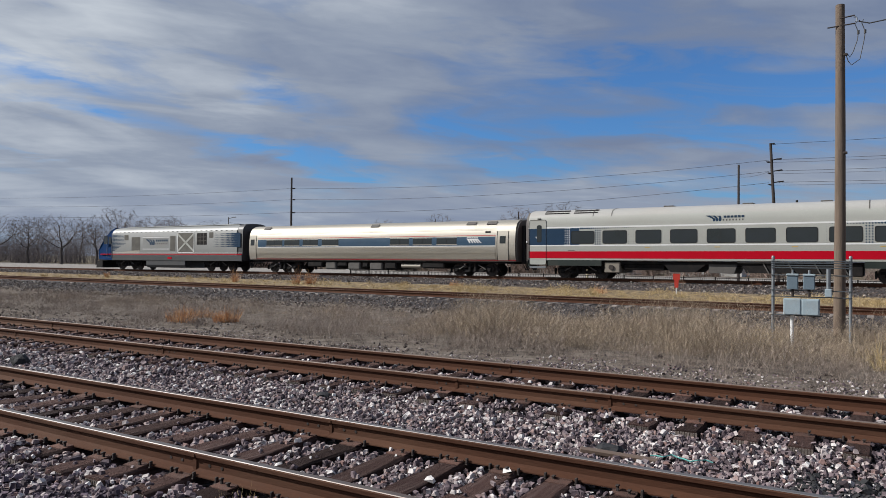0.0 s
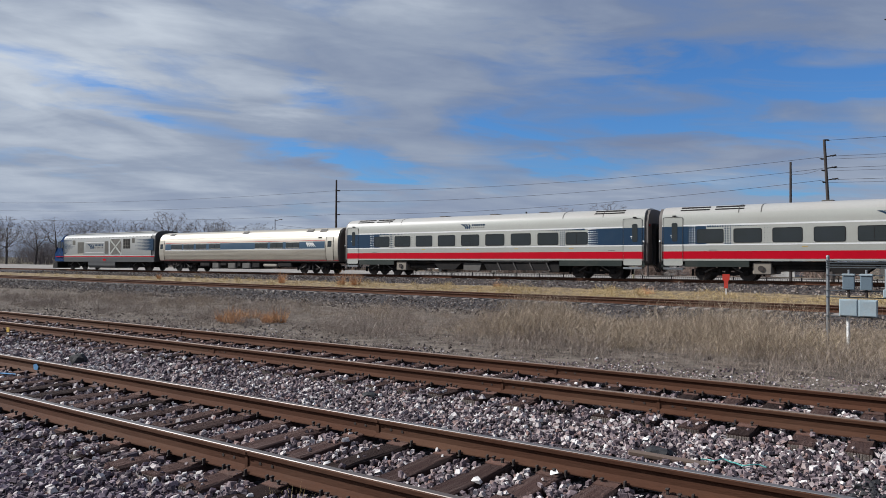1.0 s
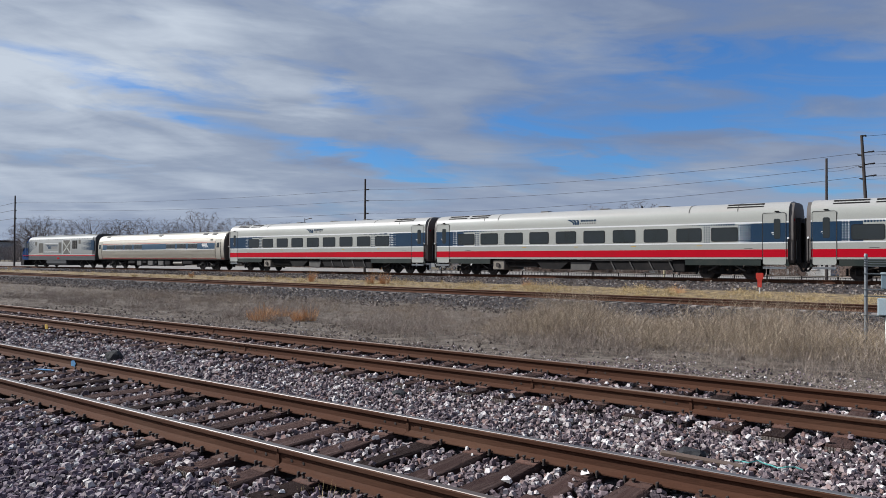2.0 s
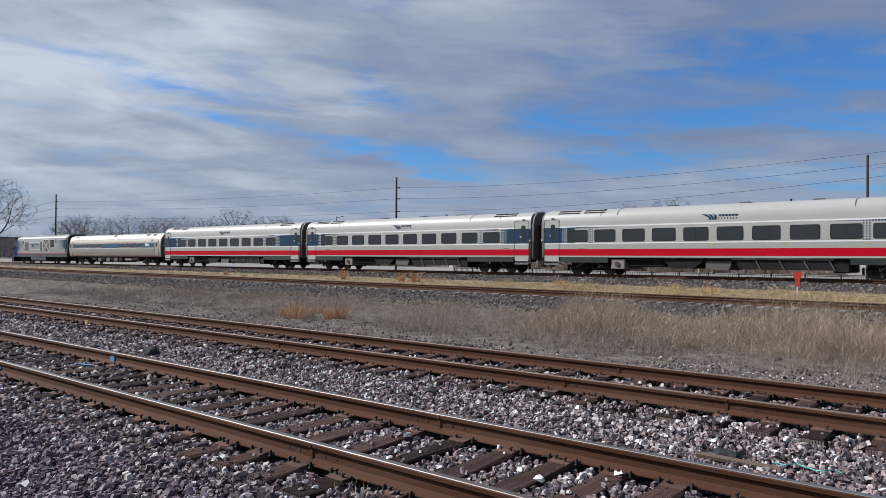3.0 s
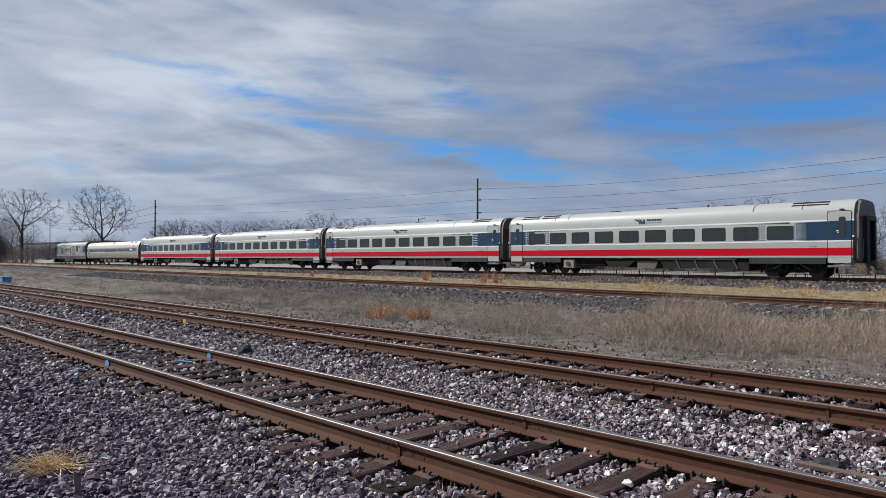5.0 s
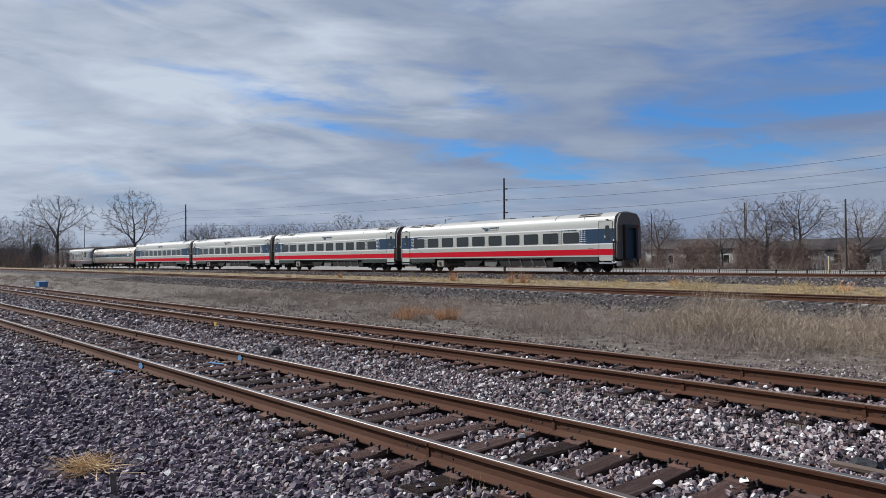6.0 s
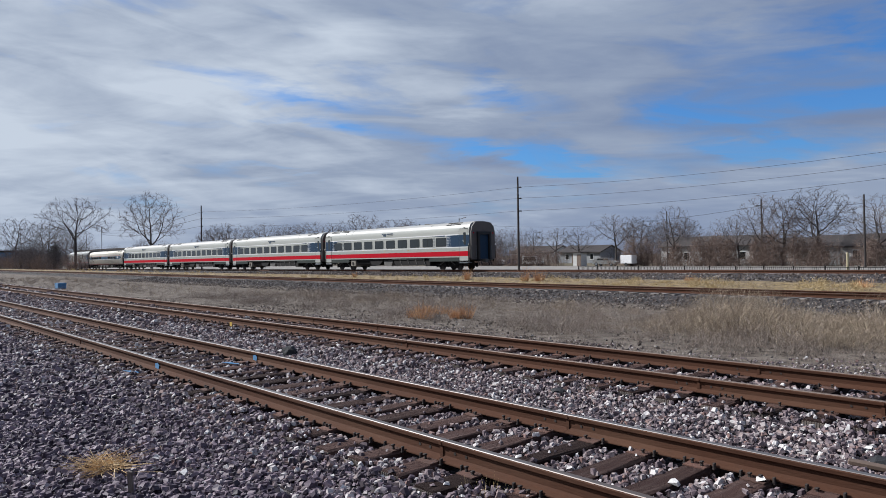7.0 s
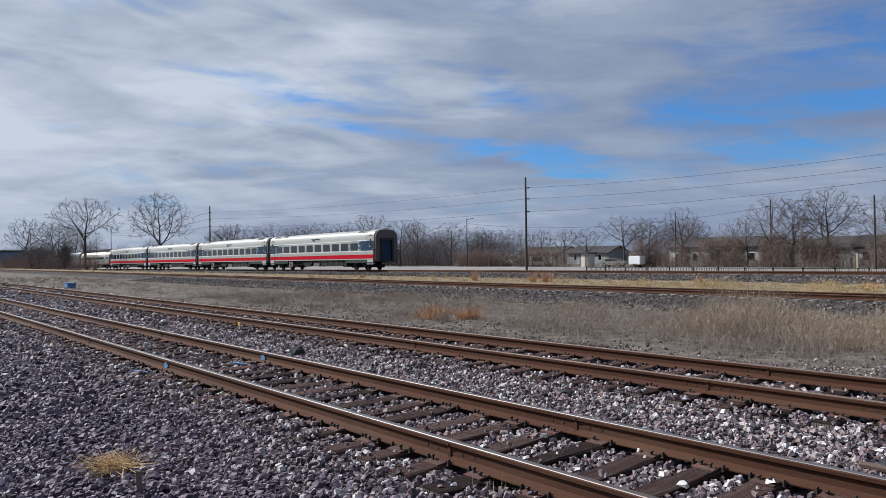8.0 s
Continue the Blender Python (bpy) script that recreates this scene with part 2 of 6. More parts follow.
METER_BLUE = surface("blue_grey_meter_paint", (0.15, 0.20, 0.24), (0.12, 0.165, 0.20), 3.0, 40, 0.5, 0.0, 0.05)
WIRE = surface("black_cable", (0.02, 0.02, 0.022), (0.03, 0.03, 0.03), 3.0, 0, 0.6, 0.0, 0.0)
# the train
SILVER = surface("light_grey_car_paint", (0.425, 0.430, 0.395), (0.385, 0.390, 0.355), 0.8, 60, 0.45, 0.0, 0.02, (0.4, 1, 1), 0.6, (0.30, 0.28, 0.25), 0.7, 0.30, spec=0.35)
ROOF_W = surface("pale_roof_paint", (0.44, 0.43, 0.405), (0.38, 0.37, 0.345), 0.8, 40, 0.42, 0.0, 0.03, (0.4, 1, 1), 0.6, (0.38, 0.34, 0.30), 0.9, 0.45)
WHITE = surface("white_stripe_paint", (0.80, 0.80, 0.79), (0.73, 0.73, 0.72), 1.5, 60, 0.4, 0.0, 0.01)
RED = surface("signal_red_paint", (0.50, 0.003, 0.018), (0.43, 0.003, 0.015), 0.8, 50, 0.6, 0.0, 0.01, spec=0.06, dirt=(0.30, 0.010, 0.014), dirt_scale=0.9, dirt_amount=0.25)
NAVY = surface("navy_blue_paint", (0.017, 0.046, 0.092), (0.014, 0.038, 0.075), 0.8, 50, 0.5, 0.0, 0.01, spec=0.15, dirt=(0.035, 0.055, 0.08), dirt_scale=0.9, dirt_amount=0.3)
SEA = surface("mid_blue_band_paint", (0.018, 0.062, 0.115), (0.014, 0.050, 0.095), 0.8, 50, 0.4, 0.0, 0.01, dirt=(0.05, 0.085, 0.12), dirt_scale=0.9, dirt_amount=0.3)
NOSE = surface("deep_blue_nose_paint", (0.004, 0.034, 0.120), (0.003, 0.027, 0.095), 0.8, 50, 0.6, 0.0, 0.01, spec=0.05)
STAINLESS = surface("stainless_steel_skin", (0.50, 0.465, 0.40), (0.40, 0.37, 0.315), 1.0, 25, 0.50, 0.60, 0.03, (0.3, 1, 4), 0.6, (0.36, 0.31, 0.26), 0.8, 0.35)
LOCO_GREY = surface("silver_locomotive_paint", (0.29, 0.295, 0.285), (0.25, 0.255, 0.245), 0.8, 50, 0.45, 0.1, 0.02, spec=0.35, dirt=(0.28, 0.26, 0.23), dirt_scale=0.8, dirt_amount=0.35)
LOCO_DARK = surface("charcoal_sill_paint", (0.055, 0.057, 0.060), (0.042, 0.043, 0.046), 0.8, 40, 0.5, 0.0, 0.03, dirt=(0.10, 0.09, 0.08), dirt_scale=0.8, dirt_amount=0.35)
SKIRT = surface("grey_green_skirt", (0.024, 0.033, 0.029), (0.018, 0.025, 0.022), 1.0, 40, 0.6, 0.0, 0.03, dirt=(0.07, 0.06, 0.05), dirt_scale=0.8, dirt_amount=0.35, spec=0.25)
UNDER = surface("grimy_underframe", (0.016, 0.014, 0.014), (0.010, 0.009, 0.009), 2.0, 30, 0.8, 0.0, 0.2, dirt=(0.045, 0.036, 0.030), dirt_scale=1.5, dirt_amount=0.4, spec=0.2)
UNDER_GREY = surface("dusty_equipment_case", (0.12, 0.110, 0.100), (0.075, 0.069, 0.063), 2.0, 30, 0.75, 0.0, 0.1)
CASE_TAN = surface("dusty_tan_case", (0.27, 0.235, 0.19), (0.19, 0.165, 0.135), 2.0, 30, 0.75, 0.0, 0.1)
BELLOWS = surface("black_rubber_bellows", (0.022, 0.022, 0.024), (0.015, 0.015, 0.016), 3.0, 40, 0.7, 0.0, 0.1)
# dusty brown taken darker: the end walls' shade is put into the colour
END_CAP = surface("shaded_dusty_brown_end_paint", (0.125, 0.108, 0.098), (0.085, 0.073, 0.067), 1.5, 40, 0.6, 0.0, 0.03, dirt=(0.10, 0.085, 0.075), dirt_scale=1.2, dirt_amount=0.5)
GLASS = surface("dark_tinted_glass", (0.020, 0.024, 0.026), (0.014, 0.017, 0.013), 0.7, 0, 0.06, 0.0, 0.0, spec=0.6)
GRILLE = surface("dull_bronze_grille", (0.15, 0.14, 0.12), (0.09, 0.085, 0.075), 2.0, 30, 0.6, 0.3, 0.1)
WHEEL = surface("worn_wheel_steel", (0.075, 0.062, 0.056), (0.048, 0.040, 0.036), 4.0, 30, 0.6, 0.5, 0.1)
POST = surface("faded_yellow_post", (0.46, 0.39, 0.23), (0.38, 0.33, 0.21), 3.0, 20, 0.7, 0.0, 0.05)
AMBER = surface("amber_decal", (0.5, 0.33, 0.06), (0.4, 0.26, 0.05), 3.0, 0, 0.5, 0.0, 0.0)


# ---- mesh tools ----
class Shape:
    """Collects solids, then becomes one mesh."""

    def __init__(self):
        self.v, self.f = [], []

    def add(self, verts, faces):
        n = len(self.v)
        self.v += [tuple(p) for p in verts]
        self.f += [tuple(n + i for i in face) for face in faces]
        return self

    def box(self, x0, x1, y0, y1, z0, z1, c=0.0):
        if not c:
            v = [(x, y, z) for x in (x0, x1) for y in (y0, y1) for z in (z0, z1)]
            return self.add(v, [(0, 1, 3, 2), (4, 6, 7, 5), (0, 4, 5, 1), (2, 3, 7, 6), (0, 2, 6, 4), (1, 5, 7, 3)])
        pts = {}
        v = []
        for i, (x, sx) in enumerate(((x0, 1), (x1, -1))):
            for j, (y, sy) in enumerate(((y0, 1), (y1, -1))):
                for k, (z, sz) in enumerate(((z0, 1), (z1, -1))):
                    for a, p in enumerate(((x, y + sy * c, z + sz * c), (x + sx * c, y, z + sz * c), (x + sx * c, y + sy * c, z))):
                        pts[i, j, k, a] = len(v)
                        v.append(p)
        ring = ((0, 0), (0, 1), (1, 1), (1, 0))
        f = []
        for s in (0, 1):
            f.append([pts[s, j, k, 0] for j, k in ring])
            f.append([pts[i, s, k, 1] for i, k in ring])
            f.append([pts[i, j, s, 2] for i, j in ring])
        for a in (0, 1):
            for b in (0, 1):
                f.append([pts[0, a, b, 1], pts[1, a, b, 1], pts[1, a, b, 2], pts[0, a, b, 2]])
                f.append([pts[a, 0, b, 0], pts[a, 1, b, 0], pts[a, 1, b, 2], pts[a, 0, b, 2]])
                f.append([pts[a, b, 0, 0], pts[a, b, 1, 0], pts[a, b, 1, 1], pts[a, b, 0, 1]])
                for d in (0, 1):
                    f.append([pts[a, b, d, 0], pts[a, b, d, 1], pts[a, b, d, 2]])
        return self.add(v, f)

    def tube(self, p, q, r, r2=None, n=8, caps=True):
        p, q = Vector(p), Vector(q)
        r2 = r if r2 is None else r2
        d = (q - p).normalized()
        a = d.orthogonal().normalized()
        b = d.cross(a)
        v = [c + (a * math.cos(k * 2 * math.pi / n) + b * math.sin(k * 2 * math.pi / n)) * rad for c, rad in ((p, r), (q, r2)) for k in range(n)]
        f = [(k, (k + 1) % n, n + (k + 1) % n, n + k) for k in range(n)]
        if caps:
            f += [tuple(range(n)), tuple(range(n, 2 * n))]
        return self.add(v, f)

    def chain(self, pts, r, n=6):
        """One bent tube through points."""
        pts = [Vector(p) for p in pts]
        m = len(pts)
        v = []
        for k, p in enumerate(pts):
            d = (pts[min(k + 1, m - 1)] - pts[max(k - 1, 0)]).normalized()
            a = d.cross(Vector((0.3, 0.2, 0.93))).normalized()
            b = d.cross(a)
            v += [p + (a * math.cos(i * 2 * math.pi / n) + b * math.sin(i * 2 * math.pi / n)) * r for i in range(n)]
        f = [(k * n + i, k * n + (i + 1) % n, (k + 1) * n + (i + 1) % n, (k + 1) * n + i) for k in range(m - 1) for i in range(n)]
        return self.add(v, f + [tuple(range(n)), tuple(range((m - 1) * n, m * n))])

    def prism(self, outline, x0, x1, axis="x", caps=True):
        """A closed outline (two coordinates a point) drawn out along an axis."""
        n = len(outline)
        put = {"x": lambda s, a, b: (s, a, b), "y": lambda s, a, b: (a, s, b), "z": lambda s, a, b: (a, b, s)}[axis]
        v = [put(s, a, b) for s in (x0, x1) for a, b in outline]
        f = [(k, (k + 1) % n, n + (k + 1) % n, n + k) for k in range(n)]
        if caps:
            f += [tuple(range(n)), tuple(range(n, 2 * n))]
        return self.add(v, f)

    def mesh(self, name, material, smooth=False):
        me = bpy.data.meshes.new(name)
        me.from_pydata(self.v, [], self.f)
        bm = bmesh.new()
        bm.from_mesh(me)
        bmesh.ops.recalc_face_normals(bm, faces=bm.faces[:])
        bm.to_mesh(me)
        bm.free()
        me.materials.append(material)
        if smooth:
            me.shade_smooth()
            me.set_sharp_from_angle(angle=radians(35))
        return me


def part(name, shape, material, parent=None, label="", smooth=False, kind="", at=None):
    me = shape if isinstance(shape, bpy.types.Mesh) else shape.mesh(name, material, smooth)
    ob = new(name, me)
    ob.parent = parent
    if at is not None:
        ob.matrix_basis = at
    return tagged(ob, label, kind=kind)


def raw(name, verts, faces, material, smooth=False):
    """One mesh from arrays of corners and equal-sided faces."""
    me = bpy.data.meshes.new(name)
    verts, faces = np.asarray(verts, np.float32), np.asarray(faces, np.int32)
    me.vertices.add(len(verts))
    me.vertices.foreach_set("co", verts.ravel())
    k = faces.shape[1]
    me.loops.add(faces.size)
    me.loops.foreach_set("vertex_index", faces.ravel())
    me.polygons.add(len(faces))
    me.polygons.foreach_set("loop_start", np.arange(0, faces.size, k, dtype=np.int32))
    me.update(calc_edges=True)
    me.validate()
    me.materials.append(material)
    if smooth:
        me.shade_smooth()
    else:
        me.shade_flat()
    return me


def rounded(x0, x1, z0, z1, r, n=4):
    """The outline of a rectangle with round corners."""
    out = []
    for cx, cz, a0 in ((x1 - r, z1 - r, 0), (x0 + r, z1 - r, 90), (x0 + r, z0 + r, 180), (x1 - r, z0 + r, 270)):
        for k in range(n + 1):
            a = radians(a0 + 90 * k / n)
            out.append((cx + r * math.cos(a), cz + r * math.sin(a)))
    return out


def thing(name, label, category, group="", at=None, kind=""):
    ob = new(name)
    if at is not None:
        ob.matrix_basis = at
    return tagged(ob, label, category, group, kind)


# ---- ground ----
PROFILE = [(-400, -0.4), (-20, -0.25), (0.5, -0.16), (2.4, -0.11), (3.1, -0.055), (3.5, -0.05), (3.8, -0.06), (6.0, -0.06), (6.6, -0.10), (7.1, -0.075), (7.6, -0.04), (10.4, -0.05), (11.0, -0.14),
           (12.5, -0.28), (17, -0.42), (22.5, -0.45), (24.6, -0.34), (26.7, -0.12), (27.15, -0.03), (30.2, -0.01), (31.6, -0.05), (39.5, 0.10), (41.8, 0.22), (43.0, 0.34), (46.2, 0.34), (47.5, 0.2),
           (50, -0.15), (54, -0.35), (400, -0.35), (1500, -0.35)]


def ground_z(y):
    return np.interp(y, [p[0] for p in PROFILE], [p[1] for p in PROFILE])


GRADE = 0.0043


def tilt(x, y):
    """The main line's bank climbs gently towards +X."""
    y = np.asarray(y, float)
    return GRADE * (np.clip(x, -260, 30) + 25) * np.clip((y - 36) / 6, 0, 1) * np.clip((52 - y) / 4, 0, 1)


def band(t, y, a, b, soft):
    up = calc(t, "DIVIDE", calc(t, "SUBTRACT", y, float(a)), float(soft), clamp=True)
    down = calc(t, "DIVIDE", calc(t, "SUBTRACT", float(b), y), float(soft), clamp=True)
    return calc(t, "MULTIPLY", up, down)


def ground_material():
    m = bpy.data.materials.new("ground_soil_and_gravel")
    m.use_nodes = True
    t = m.node_tree
    p = t.nodes["Principled BSDF"]
    co = t.nodes.new("ShaderNodeTexCoord")
    v = co.outputs["Object"]
    xyz = t.nodes.new("ShaderNodeSeparateXYZ")
    t.links.new(v, xyz.inputs[0])
    big, mid, fine = fractal(t, v, 0.35, 6, 0.6), fractal(t, v, 2.2, 6, 0.65), fractal(t, v, 22.0, 5, 0.7)
    y = calc(t, "ADD", xyz.outputs[1], calc(t, "MULTIPLY", calc(t, "SUBTRACT", mid, 0.5), 2.2))
    soil = blend(t, ramp(t, mid, ((0.38, 0.0), (0.64, 1.0))), (0.090, 0.070, 0.056), (0.215, 0.180, 0.148))
    straw = blend(t, ramp(t, mid, ((0.40, 0.0), (0.62, 1.0))), (0.13, 0.098, 0.068), (0.37, 0.275, 0.145))
    vor = t.nodes.new("ShaderNodeTexVoronoi")
    vor.inputs["Scale"].default_value = 17.0
    t.links.new(v, vor.inputs["Vector"])
    grav = ramp(t, vor.outputs["Color"], ((0.0, (0.05, 0.045, 0.05)), (0.5, (0.15, 0.13, 0.13)), (1.0, (0.34, 0.31, 0.30))))
    # stone rims darkened to a quarter: shade of the gaps put into the colour
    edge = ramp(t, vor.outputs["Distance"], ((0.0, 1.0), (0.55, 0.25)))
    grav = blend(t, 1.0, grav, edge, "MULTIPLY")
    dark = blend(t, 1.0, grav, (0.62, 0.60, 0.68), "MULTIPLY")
    lot = blend(t, ramp(t, big, ((0.3, 0.0), (0.7, 1.0))), (0.33, 0.305, 0.28), (0.25, 0.23, 0.21))
    lawn = blend(t, ramp(t, big, ((0.3, 0.0), (0.7, 1.0))), (0.12, 0.105, 0.07), (0.17, 0.14, 0.095))
    col = blend(t, band(t, y, 30.5, 39.4, 0.8), soil, straw)
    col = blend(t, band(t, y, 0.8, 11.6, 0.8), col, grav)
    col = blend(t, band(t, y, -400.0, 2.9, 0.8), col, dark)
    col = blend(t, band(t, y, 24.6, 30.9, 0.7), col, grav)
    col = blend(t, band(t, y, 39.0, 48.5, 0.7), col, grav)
    col = blend(t, band(t, xyz.outputs[1], 52.0, 101.0, 0.4), col, lot)
    col = blend(t, band(t, y, 102.0, 5000.0, 2.0), col, lawn)
    col = blend(t, 0.45, col, ramp(t, fine, ((0.25, 0.45), (0.75, 1.1))), "MULTIPLY")
    t.links.new(col, p.inputs["Base Color"])
    p.inputs["Roughness"].default_value, p.inputs["Specular IOR Level"].default_value = 0.95, 0.2
    b = t.nodes.new("ShaderNodeBump")
    b.inputs["Strength"].default_value, b.inputs["Distance"].default_value = 0.7, 0.05
    t.links.new(calc(t, "ADD", fine, edge), b.inputs["Height"])
    t.links.new(b.outputs[0], p.inputs["Normal"])
    return m


def make_ground():
    xs = np.concatenate([np.linspace(-3500, -130, 24), np.linspace(-120, -30.5, 70), np.linspace(-30, 3, 110), np.linspace(6, 1500, 20)])
    ys = np.concatenate([np.linspace(-900, -12, 10), np.linspace(-10, 12, 80), np.linspace(12.3, 56, 100), np.linspace(60, 3500, 30)])
    X, Y = np.meshgrid(xs, ys)
    rng = np.random.default_rng(3)
    Z = ground_z(Y) + np.where(Y < 12, 0.006, 0.022) * np.sin(X * 1.9 + 1.3 * np.sin(Y * 1.1)) * np.sin(Y * 2.3 + X * 0.7) * (Y < 56) + rng.normal(0, 0.006, X.shape) * (Y < 56)
    Z += tilt(X, Y)
    Z -= 0.02 * ((Y > 3.6) & (Y < 10.2))
    nx, ny = len(xs), len(ys)
    idx = np.arange(nx * ny).reshape(ny, nx)
    f = np.stack([idx[:-1, :-1], idx[:-1, 1:], idx[1:, 1:], idx[1:, :-1]], -1).reshape(-1, 4)
    me = raw("ground", np.stack([X, Y, Z], -1).reshape(-1, 3), f, ground_material(), True)
    tagged(new("ground", me), "level ground of gravel, soil and dry grass along the railway", "ground", kind="structure")


make_ground()


# ---- tracks ----
RAIL_OUTLINE = [(-0.076, 0.0), (0.076, 0.0), (0.076, 0.010), (0.022, 0.026), (0.009, 0.045), (0.009, 0.115), (0.034, 0.132), (0.037, 0.160), (0.026, 0.170), (-0.026, 0.170),
                (-0.037, 0.160), (-0.034, 0.132), (-0.009, 0.115), (-0.009, 0.045), (-0.022, 0.026), (-0.076, 0.010)]


def make_rail(track, y, top, x0, x1, joints, bright):
    ends = [x0] + joints + [x1]
    for a, b in zip(ends, ends[1:]):
        shape = Shape().prism([(y + p, top - 0.171 + q) for p, q in RAIL_OUTLINE], a + 0.002, b - 0.002)
        rail = part("rail", shape, RUST, track, "rust-brown steel rail with a worn top" if bright else "")
        run = Shape().prism([(y - 0.031, top - 0.003), (y + 0.031, top - 0.003), (y + 0.027, top + 0.002), (y - 0.027, top + 0.002)], a, b)
        part("running_surface", run, RAIL_TOP if bright else RAIL_DULL, rail, "polished steel running surface" if bright else "")
    for x in joints:
        if x < -45:
            continue
        s = Shape()
        s.prism([(y - 0.020, top - 0.15), (y + 0.020, top - 0.15), (y + 0.020, top - 0.05), (y + 0.043, top - 0.036), (y + 0.042, top - 0.012), (y - 0.042, top - 0.012), (y - 0.043, top - 0.036),
                 (y - 0.020, top - 0.05)], x - 0.017, x + 0.017)
        part("weld_collar", s, RUST, rail)
        for dx in (-0.30, -0.16, 0.16, 0.30):
            s = Shape().tube((x + dx, y - 0.013, top - 0.09), (x + dx, y + 0.013, top - 0.09), 0.014, n=8)
            part("bolt", s, SPIKE if dx < 0 else WHEEL, rail)


def tie_mesh(seed):
    r = random.Random(seed)
    s = Shape()
    w, h = 0.225 / 2, 0.17
    n = 7
    rings = []
    for k in range(n):
        y = -1.3 + 2.6 * k / (n - 1)
        j = lambda a: r.uniform(-a, a)
        rings.append([(-w + j(0.008), y, -h), (w + j(0.008), y, -h), (w + j(0.010), y, -0.014 + j(0.006)), (w - 0.02 + j(0.008), y, j(0.006)), (-w + 0.02 + j(0.008), y, j(0.006)),
                      (-w + j(0.010), y, -0.014 + j(0.006))])
    v = [p for ring in rings for p in ring]
    f = [(6 * k + i, 6 * k + (i + 1) % 6, 6 * k + 6 + (i + 1) % 6, 6 * k + 6 + i) for k in range(n - 1) for i in range(6)]
    f += [tuple(range(6)), tuple(range(6 * n - 6, 6 * n))]
    return s.add(v, f).mesh("tie", TIE)


def tie_end_mesh():
    s = Shape()
    for k in range(9):
        x = -0.1 + 0.2 * k / 8
        s.box(x - 0.0105, x + 0.0105, -0.004, 0.012, -0.16, -0.016, 0.003)
    return s.mesh("tie_end", TIE_END)


def plate_mesh():
    s = Shape().prism([(-0.18, 0.0), (0.18, 0.0), (0.18, 0.009), (0.085, 0.014), (0.085, 0.022), (0.077, 0.022), (0.077, 0.012), (-0.077, 0.012), (-0.077, 0.022), (-0.085, 0.022), (-0.085, 0.014),
                      (-0.18, 0.009)], -0.095, 0.095)
    return s.mesh("tie_plate", PLATE)


def spike_mesh():
    s = Shape().box(-0.009, 0.009, -0.009, 0.009, -0.01, 0.026)
    s.box(-0.015, 0.015, -0.020, 0.016, 0.024, 0.038, 0.005)
    return s.mesh("spike", SPIKE)


def anchor_mesh():
    s = Shape().box(-0.010, 0.010, -0.098, -0.070, -0.012, 0.034, 0.004)
    s.box(-0.012, 0.012, -0.105, 0.02, -0.022, -0.010, 0.003)
    return s.mesh("rail_anchor", SPIKE)


TIES = [tie_mesh(k) for k in range(8)]
TIE_ENDS, PLATES, SPIKES, ANCHORS = tie_end_mesh(), plate_mesh(), spike_mesh(), anchor_mesh()
TIE_AT = {}


def make_track(name, label, centre, top, x0, x1, joints, bright, seed):
    """A near track: two rails, ties one by one, and plates, spikes and anchors where they can be told apart."""
    r = random.Random(seed)
    track = thing(name, label, "railway track", kind="structure")
    for side, js in zip((-1, 1), joints):
        make_rail(track, centre + side * 0.7525, top, x0, x1, js, bright)
    x, spots = 3.0, []
    while x > -140:
        spots.append((x, centre + r.uniform(-0.05, 0.05), r.uniform(-1.4, 1.4)))
        x -= 0.52 + r.uniform(-0.05, 0.05)
    spots += [(3.0 + 0.52 * k, centre, 0.8 * math.sin(3 * k)) for k in range(1, 18)]
    TIE_AT[name] = spots
    lift = top - 0.18
    for k, (x, y, turn) in enumerate(spots):
        m = pose(x, y, lift + r.uniform(-0.012, 0.004), 0, 0, turn)
        tie = part("tie", TIES[r.randrange(8)], TIE, track, at=m)
        if x > -22:
            part("tie_end", TIE_ENDS, TIE_END, tie, at=pose(0, -1.303, 0))
            for side in (-1, 1):
                py = centre + side * 0.7525 - y
                plate = part("tie_plate", PLATES, PLATE, tie, at=pose(0, py, 0.001))
                for sx, sy in ((-0.05, -0.105), (0.05, 0.105), (0.045, -0.125), (-0.045, 0.125)):
                    if r.random() < 0.8:
                        up = r.uniform(0, 0.02)
                        part("spike", SPIKES, SPIKE, tie, at=pose(sx, py + sy, 0.004 + up, 0, 0, 0 if sy < 0 else 180))
                for sx in (-0.13, 0.13):
                    if r.random() < 0.55:
                        part("rail_anchor", ANCHORS, SPIKE, tie, at=pose(sx, py, 0.012, 0, 0, 0))
    return track


TRACK_1, TRACK_2 = 4.71, 8.84
make_track("track_1", "rusty railway track with polished rails on dark ties", TRACK_1, 0.18, -420, 60, ([-120, -60, -27.6, -15.94, -4.62], [-120, -60, -28.0, -16.1, -4.49]), True, 1)
make_track("track_2", "rusty railway track with brown rails on weathered ties", TRACK_2, 0.205, -420, 60,
           ([-120, -60, -26.5, -15.0, -10.4, -4.6, -2.58], [-120, -60, -28, -16.28, -13.45, -4.57]), False, 2)


